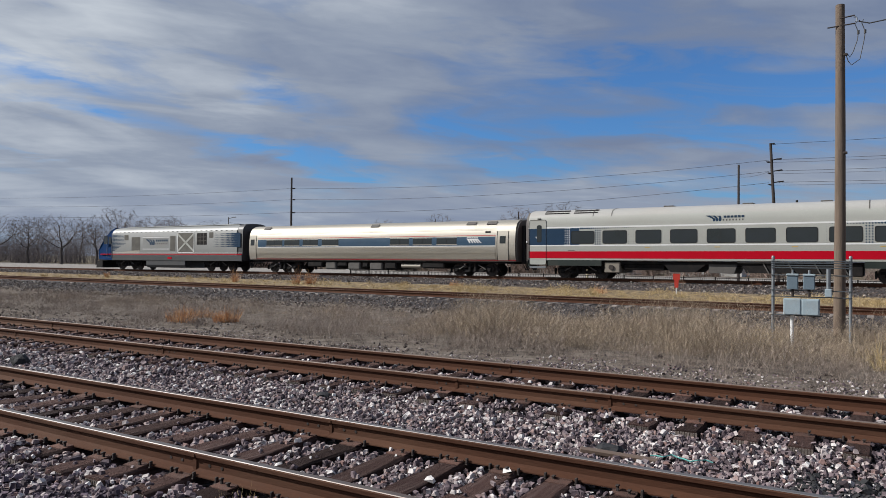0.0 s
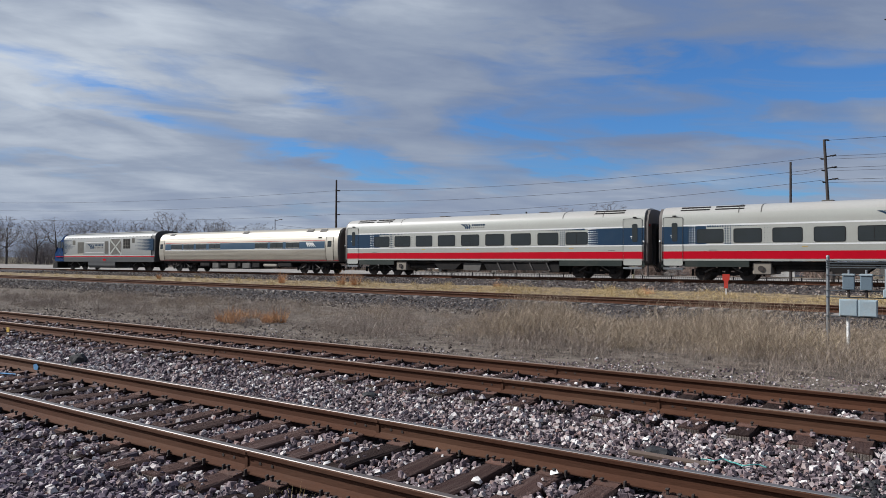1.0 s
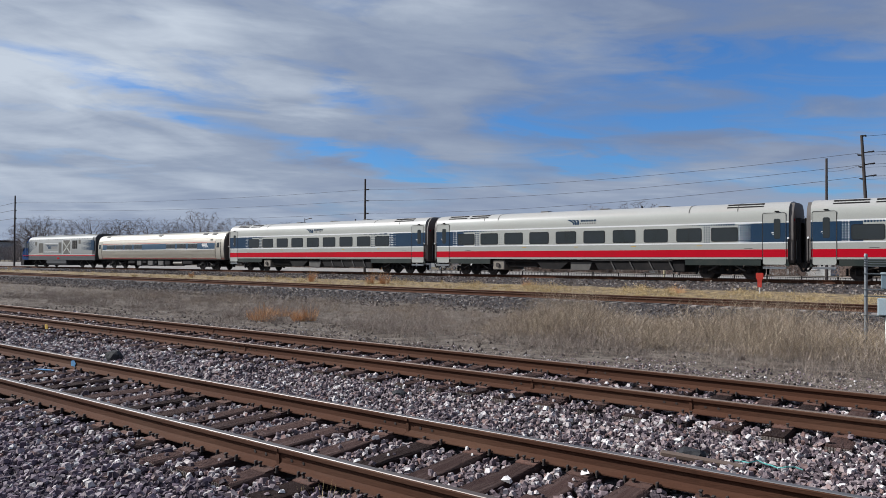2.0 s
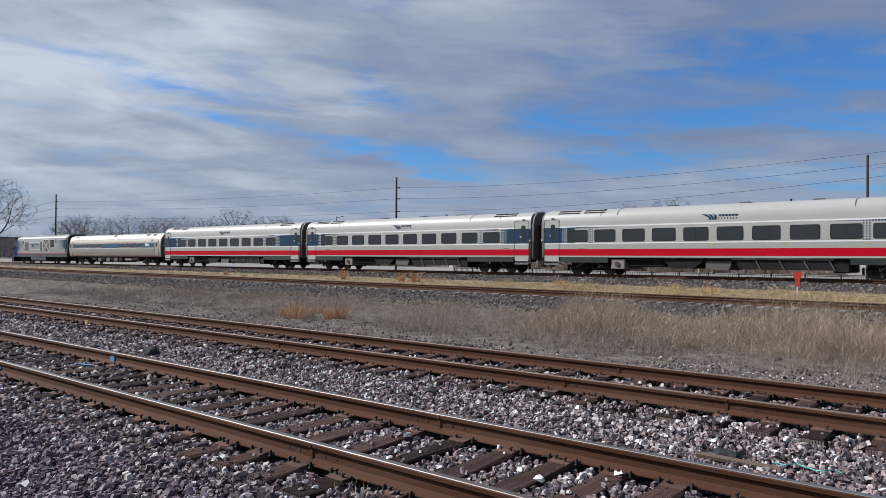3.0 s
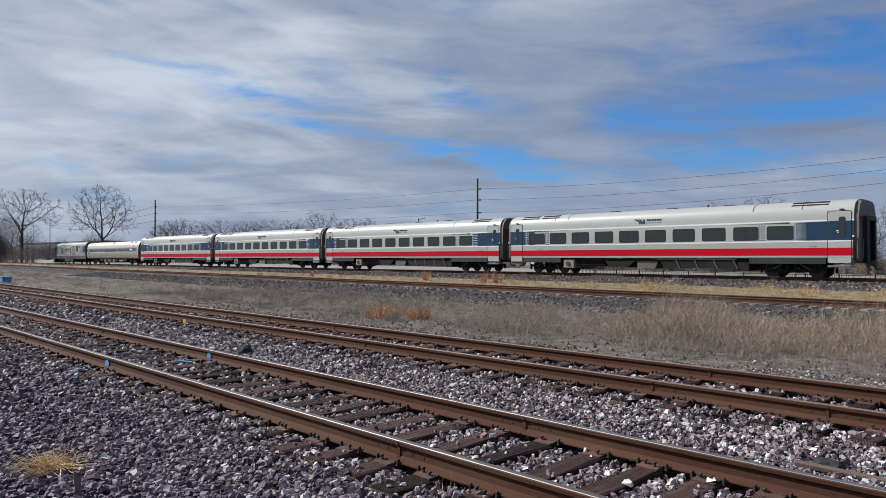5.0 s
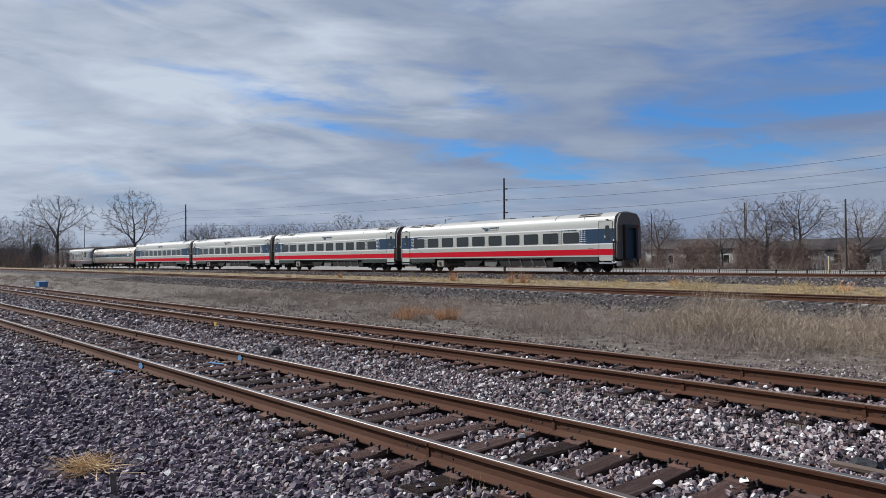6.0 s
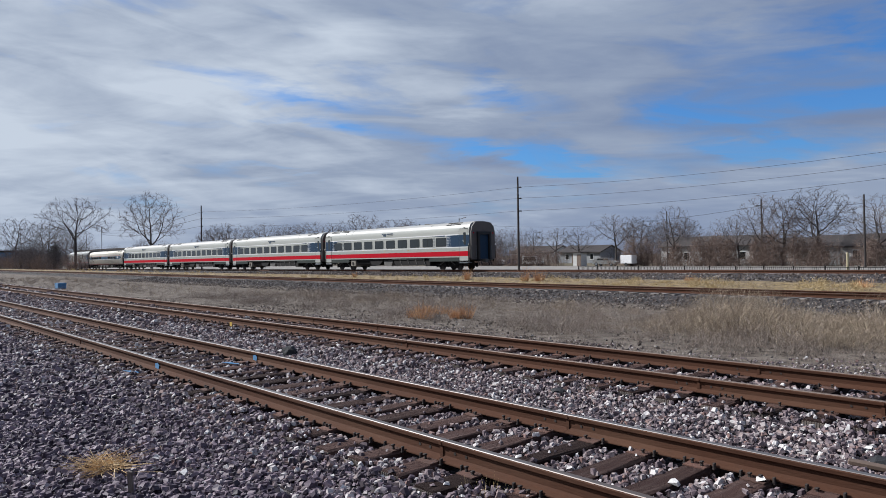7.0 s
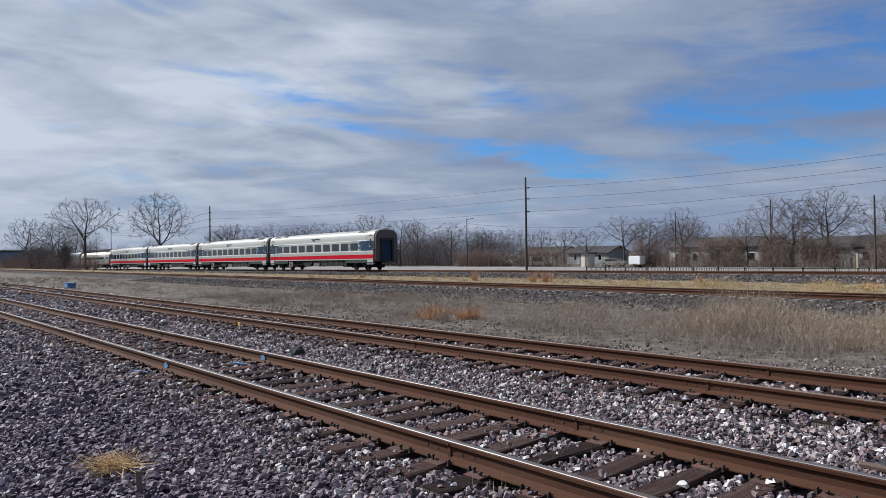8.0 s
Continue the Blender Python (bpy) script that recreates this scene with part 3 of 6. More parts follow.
def make_far_track(name, label, y_of, top, slope, seed, grade=0.0):
    r = random.Random(seed)
    track = thing(name, label, "railway track", kind="structure", at=pose(0, y_of, top, 0, -math.degrees(math.atan(grade)), math.degrees(math.atan(slope))))
    for side in (-1, 1):
        s = Shape().prism([(side * 0.7525 + p, q - 0.171) for p, q in RAIL_OUTLINE], -700, 120)
        rail = part("rail", s, RUST, track)
        part("running_surface", Shape().box(-700, 120, side * 0.7525 - 0.024, side * 0.7525 + 0.024, -0.002, 0.003), RAIL_DULL, rail)
    s = Shape()
    x = 60.0
    while x > -330:
        yo = r.uniform(-0.06, 0.06)
        zo = r.uniform(-0.03, 0.0)
        s.box(x - 0.11, x + 0.11, -1.3 + yo, 1.3 + yo, -0.36 + zo, -0.18 + zo, 0.012)
        x -= 0.53 + r.uniform(-0.04, 0.04)
    part("ties", s, TIE_PALE, track, "rows of pale weathered ties", kind="stuff")


SLOPE = -0.015
TRAIN_Y, TRAIN_Z = 44.52, 0.66
make_far_track("track_3", "rusty siding track on pale tie ends", 28.45, 0.19, 0.006, 3)
make_far_track("track_4", "main line track on a low gravel bank", TRAIN_Y, TRAIN_Z, SLOPE, 4, GRADE)


# ---- ballast stones ----
BLOCK_V = np.array([(-1, -1, -1), (1, -1, -1), (1, 1, -1), (-1, 1, -1), (-1, -1, 1), (1, -1, 1), (1, 1, 1), (-1, 1, 1)], float)
BLOCK_F = np.array([(4, 5, 6), (4, 6, 7), (0, 1, 5), (0, 5, 4), (1, 2, 6), (1, 6, 5), (2, 3, 7), (2, 7, 6), (3, 0, 4), (3, 4, 7)])


TIE_X = {k: np.array(sorted(s[0] for s in v)) for k, v in TIE_AT.items()}


def on_tie(name, x, y):
    t = TIE_X[name]
    centre = TRACK_1 if name == "track_1" else TRACK_2
    k = np.clip(np.searchsorted(t, x), 1, len(t) - 1)
    return (np.minimum(abs(x - t[k]), abs(x - t[k - 1])) < 0.122) & (abs(y - centre) < 1.31)


def stones(name, label, material, fields, seed, keep=None):
    rng = np.random.default_rng(seed)
    P, S = [], []
    for x0, x1, y0, y1, density, size in fields:
        n = int((x1 - x0) * (y1 - y0) * density)
        x, y = rng.uniform(x0, x1, n), rng.uniform(y0, y1, n)
        s = size * np.exp(np.clip(rng.normal(0, 0.26, n), -0.6, 0.42))
        ok = np.ones(n, bool) if keep is None else keep(x, y, rng)
        P.append(np.stack([x, y, np.zeros(n)], -1)[ok])
        S.append(s[ok])
    P, S = np.concatenate(P), np.concatenate(S)
    n = len(P)
    P[:, 2] = ground_z(P[:, 1]) + tilt(P[:, 0], P[:, 1]) + S * rng.uniform(-0.20, 0.70, n) + 0.008 * ((abs(P[:, 1] - TRACK_1) < 1.2) | (abs(P[:, 1] - TRACK_2) < 1.2))
    for name_, lift in (("track_1", 0.0), ("track_2", 0.025)):
        on = on_tie(name_, P[:, 0], P[:, 1])
        P[on, 2] = np.maximum(P[on, 2], lift + 0.22 * S[on])
    # broken lumps: blocks that taper upwards, with jittered corners, bedded in the gravel within some degrees of level
    v = np.repeat(BLOCK_V[None], n, 0)
    v[:, 4:, :2] *= rng.uniform(0.35, 0.85, (n, 4, 1))
    v += rng.normal(0, 0.16, (n, 8, 3))
    v *= np.stack([rng.uniform(0.70, 1.30, n), rng.uniform(0.55, 0.95, n), rng.uniform(0.40, 0.80, n)], -1)[:, None] * S[:, None, None] * 0.55
    turn, lie, lean = rng.uniform(0, 2 * np.pi, n), rng.uniform(0, 2 * np.pi, n), np.clip(np.abs(rng.normal(0, 0.5, n)), 0, 1.1)
    q = np.stack([np.cos(lean / 2), np.sin(lean / 2) * np.cos(lie), np.sin(lean / 2) * np.sin(lie), np.zeros(n)], -1)
    cz, sz = np.cos(turn)[:, None], np.sin(turn)[:, None]
    v = np.stack([v[:, :, 0] * cz - v[:, :, 1] * sz, v[:, :, 0] * sz + v[:, :, 1] * cz, v[:, :, 2]], -1)
    w, a, b, c = q.T
    R = np.stack([1 - 2 * (b * b + c * c), 2 * (a * b - c * w), 2 * (a * c + b * w), 2 * (a * b + c * w), 1 - 2 * (a * a + c * c), 2 * (b * c - a * w),
                  2 * (a * c - b * w), 2 * (b * c + a * w), 1 - 2 * (a * a + b * b)], -1).reshape(n, 3, 3)
    v = np.einsum("nij,nkj->nki", R, v) + P[:, None]
    f = (BLOCK_F[None] + 8 * np.arange(n)[:, None, None]).reshape(-1, 3)
    ob = new(name, raw(name, v.reshape(-1, 3), f, material))
    return tagged(ob, label, "gravel", kind="stuff")




def off_ties(x, y, rng):
    """Few stones lie on the ties, but the ballast shoulder runs over many of their ends."""
    ok = np.ones(len(x), bool)
    for name, centre in (("track_1", TRACK_1), ("track_2", TRACK_2)):
        on = on_tie(name, x, y)
        end = centre - y > 1.08 + 0.14 * np.sin(1.7 * x + centre) + 0.08 * np.sin(4.1 * x)
        heap = np.where(end, np.where((centre == TRACK_1) & (x < -5.2) & (x > -10.5), 0.75, 0.18), 0.03)
        ok &= ~on | (rng.random(len(x)) < heap)
        for side in (-1, 1):
            ok &= abs(y - centre - side * 0.7525) > 0.11
    return ok


def dark_side(x, y, rng):
    return off_ties(x, y, rng) & (rng.random(len(x)) < np.clip((3.6 - y) / 1.2, 0.12, 1))


def light_side(x, y, rng):
    return off_ties(x, y, rng) & (rng.random(len(x)) < np.clip((y - 2.2) / 1.2, np.where(x < -9, 0.42, 0.06), 1)) & (y < 11.2 + 0.5 * np.sin(x * 1.3) + 0.3 * np.sin(x * 3.1))


stones("ballast_stones", "pale grey and purple crushed stone between the tracks", STONES,
       [(-9, 0.8, 2.2, 11.9, 680, 0.038), (0.8, 5, 2.2, 11.9, 90, 0.06), (-20, -9, 2.0, 11.9, 300, 0.050), (-40, -20, 2.0, 11.9, 120, 0.070), (-75, -40, 2.0, 11.9, 36, 0.12)], 11, light_side)
stones("dark_ballast", "dark purple-grey crushed stone beside the track", STONES_DARK,
       [(-9.5, -2.2, 0.6, 4.2, 1150, 0.042), (-2.2, 4, -2.5, 4.2, 90, 0.07), (-9.5, -2.2, -2.5, 0.6, 90, 0.07), (-20, -9.5, 0.0, 4.2, 380, 0.052), (-40, -20, -1.0, 4.2, 110, 0.078), (-75, -40, -3.0, 4.2, 36, 0.12)], 12, dark_side)
stones("bank_stones", "grey-brown crushed stone on the far track banks", STONES_BANK,
       [(-40, 3, 11.4, 12.8, 34, 0.045), (-30, 3, 12.6, 16.5, 9, 0.05), (-80, 3, 23.4, 27.1, 34, 0.064), (-90, 8, 38.8, 43.2, 16, 0.085)], 13)
stones("pale_chips", "pale limestone chips strewn along the bare verge", STONES,
       [(-24, 3, 11.3, 13.4, 70, 0.028), (-6, 3, 11.6, 14.6, 45, 0.032)], 14)


# ---- dry grass ----
def blades(name, label, material, fields, seed, width=0.010, category="grass", fluff=0.93):
    """Tufts of thin stalks that lean outwards, with side shoots. fields: x0, x1, y0, y1, count, height."""
    rng = np.random.default_rng(seed)
    B, H, D = [], [], []
    for x0, x1, y0, y1, n, h in fields:
        tufts = max(4, n // 120)
        cx, cy = rng.uniform(x0, x1, tufts), rng.uniform(y0, y1, tufts)
        # taller drifts and thin places along the ditch
        drift = 0.78 + 0.34 * np.sin(1.05 * cx + 0.6 * cy + 0.4) + 0.22 * np.sin(2.3 * cx - 0.9 * cy)
        size = np.clip(drift, 0.22, 1.25) * np.exp(np.clip(rng.normal(-0.05, 0.3, tufts), -0.8, 0.35)) if x1 - x0 > 2 else np.exp(rng.normal(-0.05, 0.3, tufts))
        k = rng.integers(0, tufts, n)
        rad = np.minimum(0.16 + 0.22 * size * h, (x1 - x0) / 3)[k]
        a, q = rng.uniform(0, 2 * np.pi, n), np.sqrt(rng.random(n))
        out = np.stack([np.cos(a), np.sin(a)], -1)
        B.append(np.stack([cx[k], np.clip(cy[k], y0, y1)], -1) + out * (rad * q)[:, None])
        H.append(h * size[k] * (1.12 - 0.55 * q * q) * rng.uniform(0.55, 1.1, n))
        D.append(out * (0.15 + 0.55 * q)[:, None])
    B, H, D = np.concatenate(B), np.concatenate(H), np.concatenate(D)
    n = len(B)
    az = rng.uniform(0, 2 * np.pi, n)
    D = D + rng.normal(0, 0.22, (n, 2))
    # some spring from the ground, others branch off higher up the stalks
    high = np.where(rng.random(n) < fluff, rng.uniform(0.05, 0.85, n), 0.0)
    B = B + D * (H * high)[:, None] * 0.6
    up = np.where(high > 0, rng.uniform(0.10, 0.32, n) * H, H)
    D = np.where((high > 0)[:, None], D * 0.6 + rng.normal(0, 0.75, (n, 2)), D * 0.7)
    side = np.stack([np.cos(az * 3.7), np.sin(az * 3.7)], -1)
    w = (width * rng.uniform(0.6, 1.4, n) * (1 + 0.018 * np.hypot(B[:, 0], B[:, 1])))[:, None]
    z0 = ground_z(B[:, 1]) - 0.03 + H * high
    v = np.zeros((n, 3, 3))
    v[:, 0, :2], v[:, 1, :2], v[:, 2, :2] = B - side * w / 2, B + side * w / 2, B + D * up[:, None]
    v[:, 0:2, 2], v[:, 2, 2] = z0[:, None], z0 + up
    f = np.arange(3 * n).reshape(-1, 3)
    return tagged(new(name, raw(name, v.reshape(-1, 3), f, material)), label, category, kind="stuff")


blades("dry_grass", "tall pale dry winter grass in the ditch", GRASS,
       [(-13, 3, 16.8, 23.5, 80000, 0.60), (-11, 3, 16.4, 22.6, 100000, 1.0), (-40, -13, 18.5, 23.6, 30000, 0.42), (-110, -40, 15, 24, 20000, 0.45)], 21, 0.0042)
blades("dead_weeds", "grey brittle dead weeds in the ditch", GRASS_GREY,
       [(-14, 3, 12.4, 17, 36000, 0.18), (-14, 3, 14.2, 23, 110000, 0.55), (-40, -14, 12.2, 17, 40000, 0.20), (-40, -14, 14.6, 23.6, 90000, 0.46), (-110, -40, 12, 24, 40000, 0.38)], 22, 0.0046)
blades("straw_grass", "short yellow straw grass between the far tracks", STRAW,
       [(-24, 8, 31.0, 37.5, 26000, 0.34), (-60, 8, 31.2, 38.6, 30000, 0.30), (-160, -60, 31.2, 38.6, 11000, 0.30)], 23, 0.012)


# ---- the train ----
# Each car stands in its own space: x along the car with the front towards -x, z = 0 at the top of the rails, the side seen at y = -W.
W = 1.52


def side_panel(x0, x1, z0, z1, out, r=0.0):
    s = Shape()
    ring = rounded(x0, x1, z0, z1, r) if r else [(x0, z0), (x1, z0), (x1, z1), (x0, z1)]
    return s.prism(ring, -(W - 0.02), -(W + out), "y")


def side_frame(x0, x1, z0, z1, out, r, w):
    """A rounded frame round an opening on the near side."""
    s = Shape()
    a, b = rounded(x0 - w, x1 + w, z0 - w, z1 + w, r + w), rounded(x0, x1, z0, z1, r)
    n = len(a)
    v = [(x, y, z) for y in (-(W - 0.01), -(W + out)) for ring in (a, b) for x, z in ring]
    f = []
    for k in range(n):
        j = (k + 1) % n
        f += [(k, j, 2 * n + j, 2 * n + k), (n + k, n + j, 3 * n + j, 3 * n + k), (2 * n + k, 2 * n + j, 3 * n + j, 3 * n + k)]
    return s.add(v, f)


def far_copy(ob, parent):
    """The same part on the car's other side."""
    o = ob.copy()
    scene.collection.objects.link(o)
    o.parent = parent
    o.matrix_basis = pose(0, 0, 0, 0, 0, 180)
    for child in ob.children:
        c = child.copy()
        scene.collection.objects.link(c)
        c.parent = o
    return o


def mirrored(name, car, x0, x1, z0, z1, out, material, label="", r=0.0):
    """A flat panel set proud on the near side, and its twin on the far side."""
    ob = part(name, side_panel(x0, x1, z0, z1, out, r), material, car, label)
    twin = part(name, Shape().prism([(x0, z0), (x1, z0), (x1, z1), (x0, z1)], W - 0.02, W + out, "y"), material, car)
    return ob


def wheelset(x, r, bogie):
    s = Shape()
    for sign in (-1, 1):
        ring = [(r + 0.028, 0.66), (r + 0.028, 0.69), (r, 0.70), (r - 0.01, 0.80), (r - 0.07, 0.80), (r - 0.10, 0.76), (0.16, 0.74), (0.12, 0.82), (0.0, 0.82)]
        n = 28
        v, f = [], []
        for rad, y in ring:
            for k in range(n):
                a = 2 * math.pi * k / n
                v.append((rad * math.cos(a), sign * y, rad * math.sin(a)))
        m = len(ring)
        for i in range(m - 1):
            for k in range(n):
                f.append((i * n + k, i * n + (k + 1) % n, (i + 1) * n + (k + 1) % n, (i + 1) * n + k))
        f.append(tuple(range(n)))
        s.add(v, f)
        for k in range(6):
            a = k * math.pi / 3
            s.tube((0.24 * math.cos(a), sign * 0.745, 0.24 * math.sin(a)), (0.24 * math.cos(a), sign * 0.765, 0.24 * math.sin(a)), 0.03, n=6)
    s.tube((0, -0.7, 0), (0, 0.7, 0), 0.08, n=10)
    return part("wheelset", s, WHEEL, bogie, "worn steel wheels on an axle", at=pose(x, 0, r))


def make_bogie(car, x, r, base, heavy=False):
    """A truck: side frames, axle boxes, springs, bolster and two wheelsets."""
    s = Shape()
    for sign in (-1, 1):
        y = sign * 1.0
        y0, y1 = sorted((y - 0.07, y + 0.07))
        h = base / 2
        top = r + 0.26
        ring = [(-h - 0.35, r + 0.02), (-h - 0.35, r + 0.16), (-h * 0.75, top), (-h * 0.45, r + 0.02), (h * 0.45, r + 0.02), (h * 0.75, top), (h + 0.35, r + 0.16), (h + 0.35, r + 0.02), (h * 0.8, r + 0.06),
                (h * 0.5, r - 0.17), (-h * 0.5, r - 0.17), (-h * 0.8, r + 0.06)]
        s.prism(ring, y0, y1, "y")
        for k in (-1, 1):
            s.box(k * h - 0.16, k * h + 0.16, min(y, y + sign * 0.12), max(y, y + sign * 0.12), r - 0.16, r + 0.17, 0.03)
            s.tube((k * h, y + sign * 0.12, r), (k * h, y + sign * 0.17, r), 0.11, n=12)
            s.box(k * (h + 0.55) - 0.05, k * (h + 0.55) + 0.05, min(y - 0.2 * sign, y), max(y - 0.2 * sign, y), r - 0.2, r + 0.2, 0.02)
        s.tube((-0.22, y + sign * 0.06, r - 0.1), (-0.22, y + sign * 0.06, r + 0.42), 0.13, n=10)
        s.tube((0.22, y + sign * 0.06, r - 0.1), (0.22, y + sign * 0.06, r + 0.42), 0.13, n=10)
        s.tube((-h * 0.9, y + sign * 0.14, r + 0.05), (h * 0.2, y + sign * 0.14, r + 0.30), 0.035, n=8)
        if heavy:
            s.box(-h - 0.7, h + 0.7, min(y, y - 0.1 * sign), max(y, y - 0.1 * sign), r + 0.1, r + 0.3, 0.03)
    s.box(-0.35, 0.35, -1.05, 1.05, r + 0.1, r + 0.42, 0.03)
    bogie = part("bogie", s, UNDER, car, "grimy steel truck frame", at=pose(x, 0, 0))
    for k in (-1, 1):
        for y in (-1.16,):
            part("damper", Shape().tube((k * 0.5, y, r + 0.32), (k * 1.05, y, r + 0.02), 0.045, n=8), UNDER_GREY, bogie)
        wheelset(k * base / 2, r, bogie)
    return bogie


def body_shell(x0, x1, outline, inset=0.0):
    """A car body drawn along x through an outline of (y, z), given for the half y >= 0 from the bottom up."""
    full = [(y, z) for y, z in outline] + [(-y, z) for y, z in reversed(outline)]
    return Shape().prism(full, x0, x1)


def emblem(car, x, z, k, paint, out):
    """The operator's mark as plain swooping bars and two rows of bars."""
    s = Shape()
    for i in range(3):
        a, top = x + 0.30 * i * k, z + (0.17 - 0.015 * i) * k
        foot = x + (0.46 + 0.17 * i) * k
        ring = [(a, top), (a + 0.26 * k, top), (a + (0.42 - 0.06 * i) * k, z + 0.07 * k), (foot + 0.13 * k, z - 0.06 * k), (foot + 0.10 * k, z - 0.19 * k), (foot - 0.02 * k, z - 0.19 * k), (foot - 0.03 * k, z - 0.05 * k),
                (a + 0.18 * k, z + 0.09 * k)]
        s.prism(ring, -(W - 0.01), -(W + out + 0.001 * i), "y")
    part("emblem", s, paint, car, "swooping bars of the operator's mark")
    for i in range(6):
        part("letter_bar", side_panel(x + (1.05 + 0.2 * i) * k, x + (1.19 + 0.2 * i) * k, z + 0.02 * k, z + 0.14 * k, out), paint, car)
    for i in range(7):
        part("letter_bar", side_panel(x + (1.0 + 0.18 * i) * k, x + (1.08 + 0.18 * i) * k, z - 0.16 * k, z - 0.06 * k, out), UNDER_GREY, car)


def end_fittings(car, x, way, zc, paint_bellows=True):
    """Gangway bellows, coupler and hoses at one end; way: -1 front, +1 rear."""
    def hoop(x0, x1, w, top):
        ring = [(-w, 0.95), (-0.58, 0.95), (-0.58, top - 0.2), (0.58, top - 0.2), (0.58, 0.95), (w, 0.95), (w, top), (-w, top)]
        return Shape().prism(ring, min(x0, x1), max(x0, x1))
    bellows = part("gangway_bellows", hoop(x, x + way * 0.22, 0.76, 3.42), BELLOWS, car, "black ribbed gangway bellows")
    for k in range(4):
        part("fold", hoop(x + way * (0.06 * k + 0.003), x + way * (0.06 * k + 0.042), 0.80, 3.46), BELLOWS, bellows)
    s = Shape().box(min(x, x + way * 0.02), max(x, x + way * 0.02), -0.57, 0.57, 1.0, 3.2, 0.005)
    part("gangway_door", s, NAVY if paint_bellows else UNDER, car, "dark gangway door")
    s = Shape().box(min(x, x + way * 0.42), max(x, x + way * 0.42), -0.14, 0.14, 0.70, 0.98, 0.03)
    s.box(min(x + way * 0.3, x + way * 0.5), max(x + way * 0.3, x + way * 0.5), -0.2, 0.2, 0.66, 1.0, 0.05)
    part("coupler", s, UNDER_GREY, car, "dusty steel coupler")
    for y in (-0.75, -0.45, 0.45, 0.75):
        s = Shape()
        pts = [Vector((x + way * (0.02 + 0.30 * math.sin(math.pi * k / 7)), y + 0.05 * math.sin(k), 0.95 - 0.5 * math.sin(math.pi * k / 7))) for k in range(8)]
        s.chain(pts, 0.024)
        part("hose", s, BELLOWS, car)


def make_coach(first, pitch, count, wide):
    """A single-level coach: silver sides, red stripe, blue ends, white lines."""
    car = thing("passenger_coach", "silver, red and navy railway coach with dark windows", "railway coach", "coaches of the train")
    L = 25.4
    h = L / 2
    ox = -12.95            # places along the car are counted from its front coupling
    side = [(0.9, 1.14), (1.50, 1.14), (W, 1.22), (W, 3.50), (1.495, 3.80), (1.44, 3.93)]
    roof = [(1.44, 3.93), (1.39, 4.05), (1.20, 4.24), (0.88, 4.36), (0.4, 4.43), (0.0, 4.45)]
    part("body", body_shell(-h + 0.3, h - 0.3, side), SILVER, car, "light silver-grey side walls", True)
    part("roof", body_shell(-h + 0.3, h - 0.3, [(1.44, 3.926)] + roof[1:]), ROOF_W, car, "pale grey curved roof with dust streaks", True)
    for way in (-1, 1):
        x = way * (h - 0.3)
        s = body_shell(min(x, x + way * 0.22), max(x, x + way * 0.22), [(1.35, 0.95), (1.46, 1.1), (1.46, 3.5), (1.32, 3.95), (0.98, 4.30), (0.0, 4.36)])
        end = part("end_wall", s, END_CAP, car, "dusty grey-brown end wall with chamfered corners", True)
        end_fittings(car, x + way * 0.22, way, 0)
        for y in (-1.2, 1.2):
            part("marker_lamp", Shape().tube((x + way * 0.21, y, 3.35), (x + way * 0.25, y, 3.35), 0.07, n=10), RED, end, "small red marker lamp")
        for y in (-0.95, 0.95):
            s = Shape().tube((x + way * 0.28, y, 1.15), (x + way * 0.28, y, 2.2), 0.016, n=6)
            for z in (1.18, 2.17):
                s.tube((x + way * 0.2, y, z), (x + way * 0.28, y, z), 0.014, n=6)
            part("grab_rail", s, GALV, end)
    mirrored("belt_line", car, -h + 0.3, h - 0.3, 3.19, 3.28, 0.004, WHITE, "thin white line over the windows")
    mirrored("sill_line", car, -h + 0.3, h - 0.3, 2.05, 2.12, 0.004, WHITE, "thin white line under the windows")
    mirrored("red_stripe", car, -h + 0.3, h - 0.3, 1.27, 1.71, 0.005, RED, "broad red stripe along the side")
    mirrored("sole_bar", car, -h + 0.3, h - 0.3, 1.165, 1.21, 0.012, SILVER, "pale lower edge of the side")
    last = first + pitch * (count - 1) + wide
    mirrored("blue_panel", car, ox + 0.55, ox + first + wide * 0.35, 2.123, 3.187, 0.0045, NAVY, "navy blue end panel")
    mirrored("blue_panel", car, ox + last + 0.05, ox + 25.35, 2.123, 3.187, 0.005, NAVY, "navy blue end panel")
    # windows
    spans = [(first + pitch * k, first + pitch * k + wide) for k in range(count)]
    for k, (a, b) in enumerate(spans):
        win = part("window", side_panel(ox + a, ox + b, 2.21, 2.98, 0.007, 0.09), GLASS, car, "dark tinted window", True)
        part("window_frame", side_frame(ox + a, ox + b, 2.21, 2.98, 0.013, 0.09, 0.025), UNDER, win)
        far_copy(win, car)
        if k in (4, 8):
            part("mullion", side_panel(ox + (a + b) / 2 - 0.012, ox + (a + b) / 2 + 0.012, 2.21, 2.98, 0.011), UNDER, win)
    for x in (1.05, 24.45):
        part("letter_bar", side_panel(ox + x, ox + x + 0.34, 2.62, 2.67, 0.0145), WHITE, car)
        part("letter_bar", side_panel(ox + x + 0.06, ox + x + 0.34, 2.53, 2.575, 0.0145), WHITE, car)
    for a in (8.2, 12.2, 16.2, 20.3):
        part("decal", side_panel(ox + a, ox + a + 0.3, 1.93, 1.97, 0.007), AMBER, car)
    for a in (3.3, 23.0):
        part("decal", side_panel(ox + a, ox + a + 0.45, 1.76, 1.79, 0.007), UNDER_GREY, car)
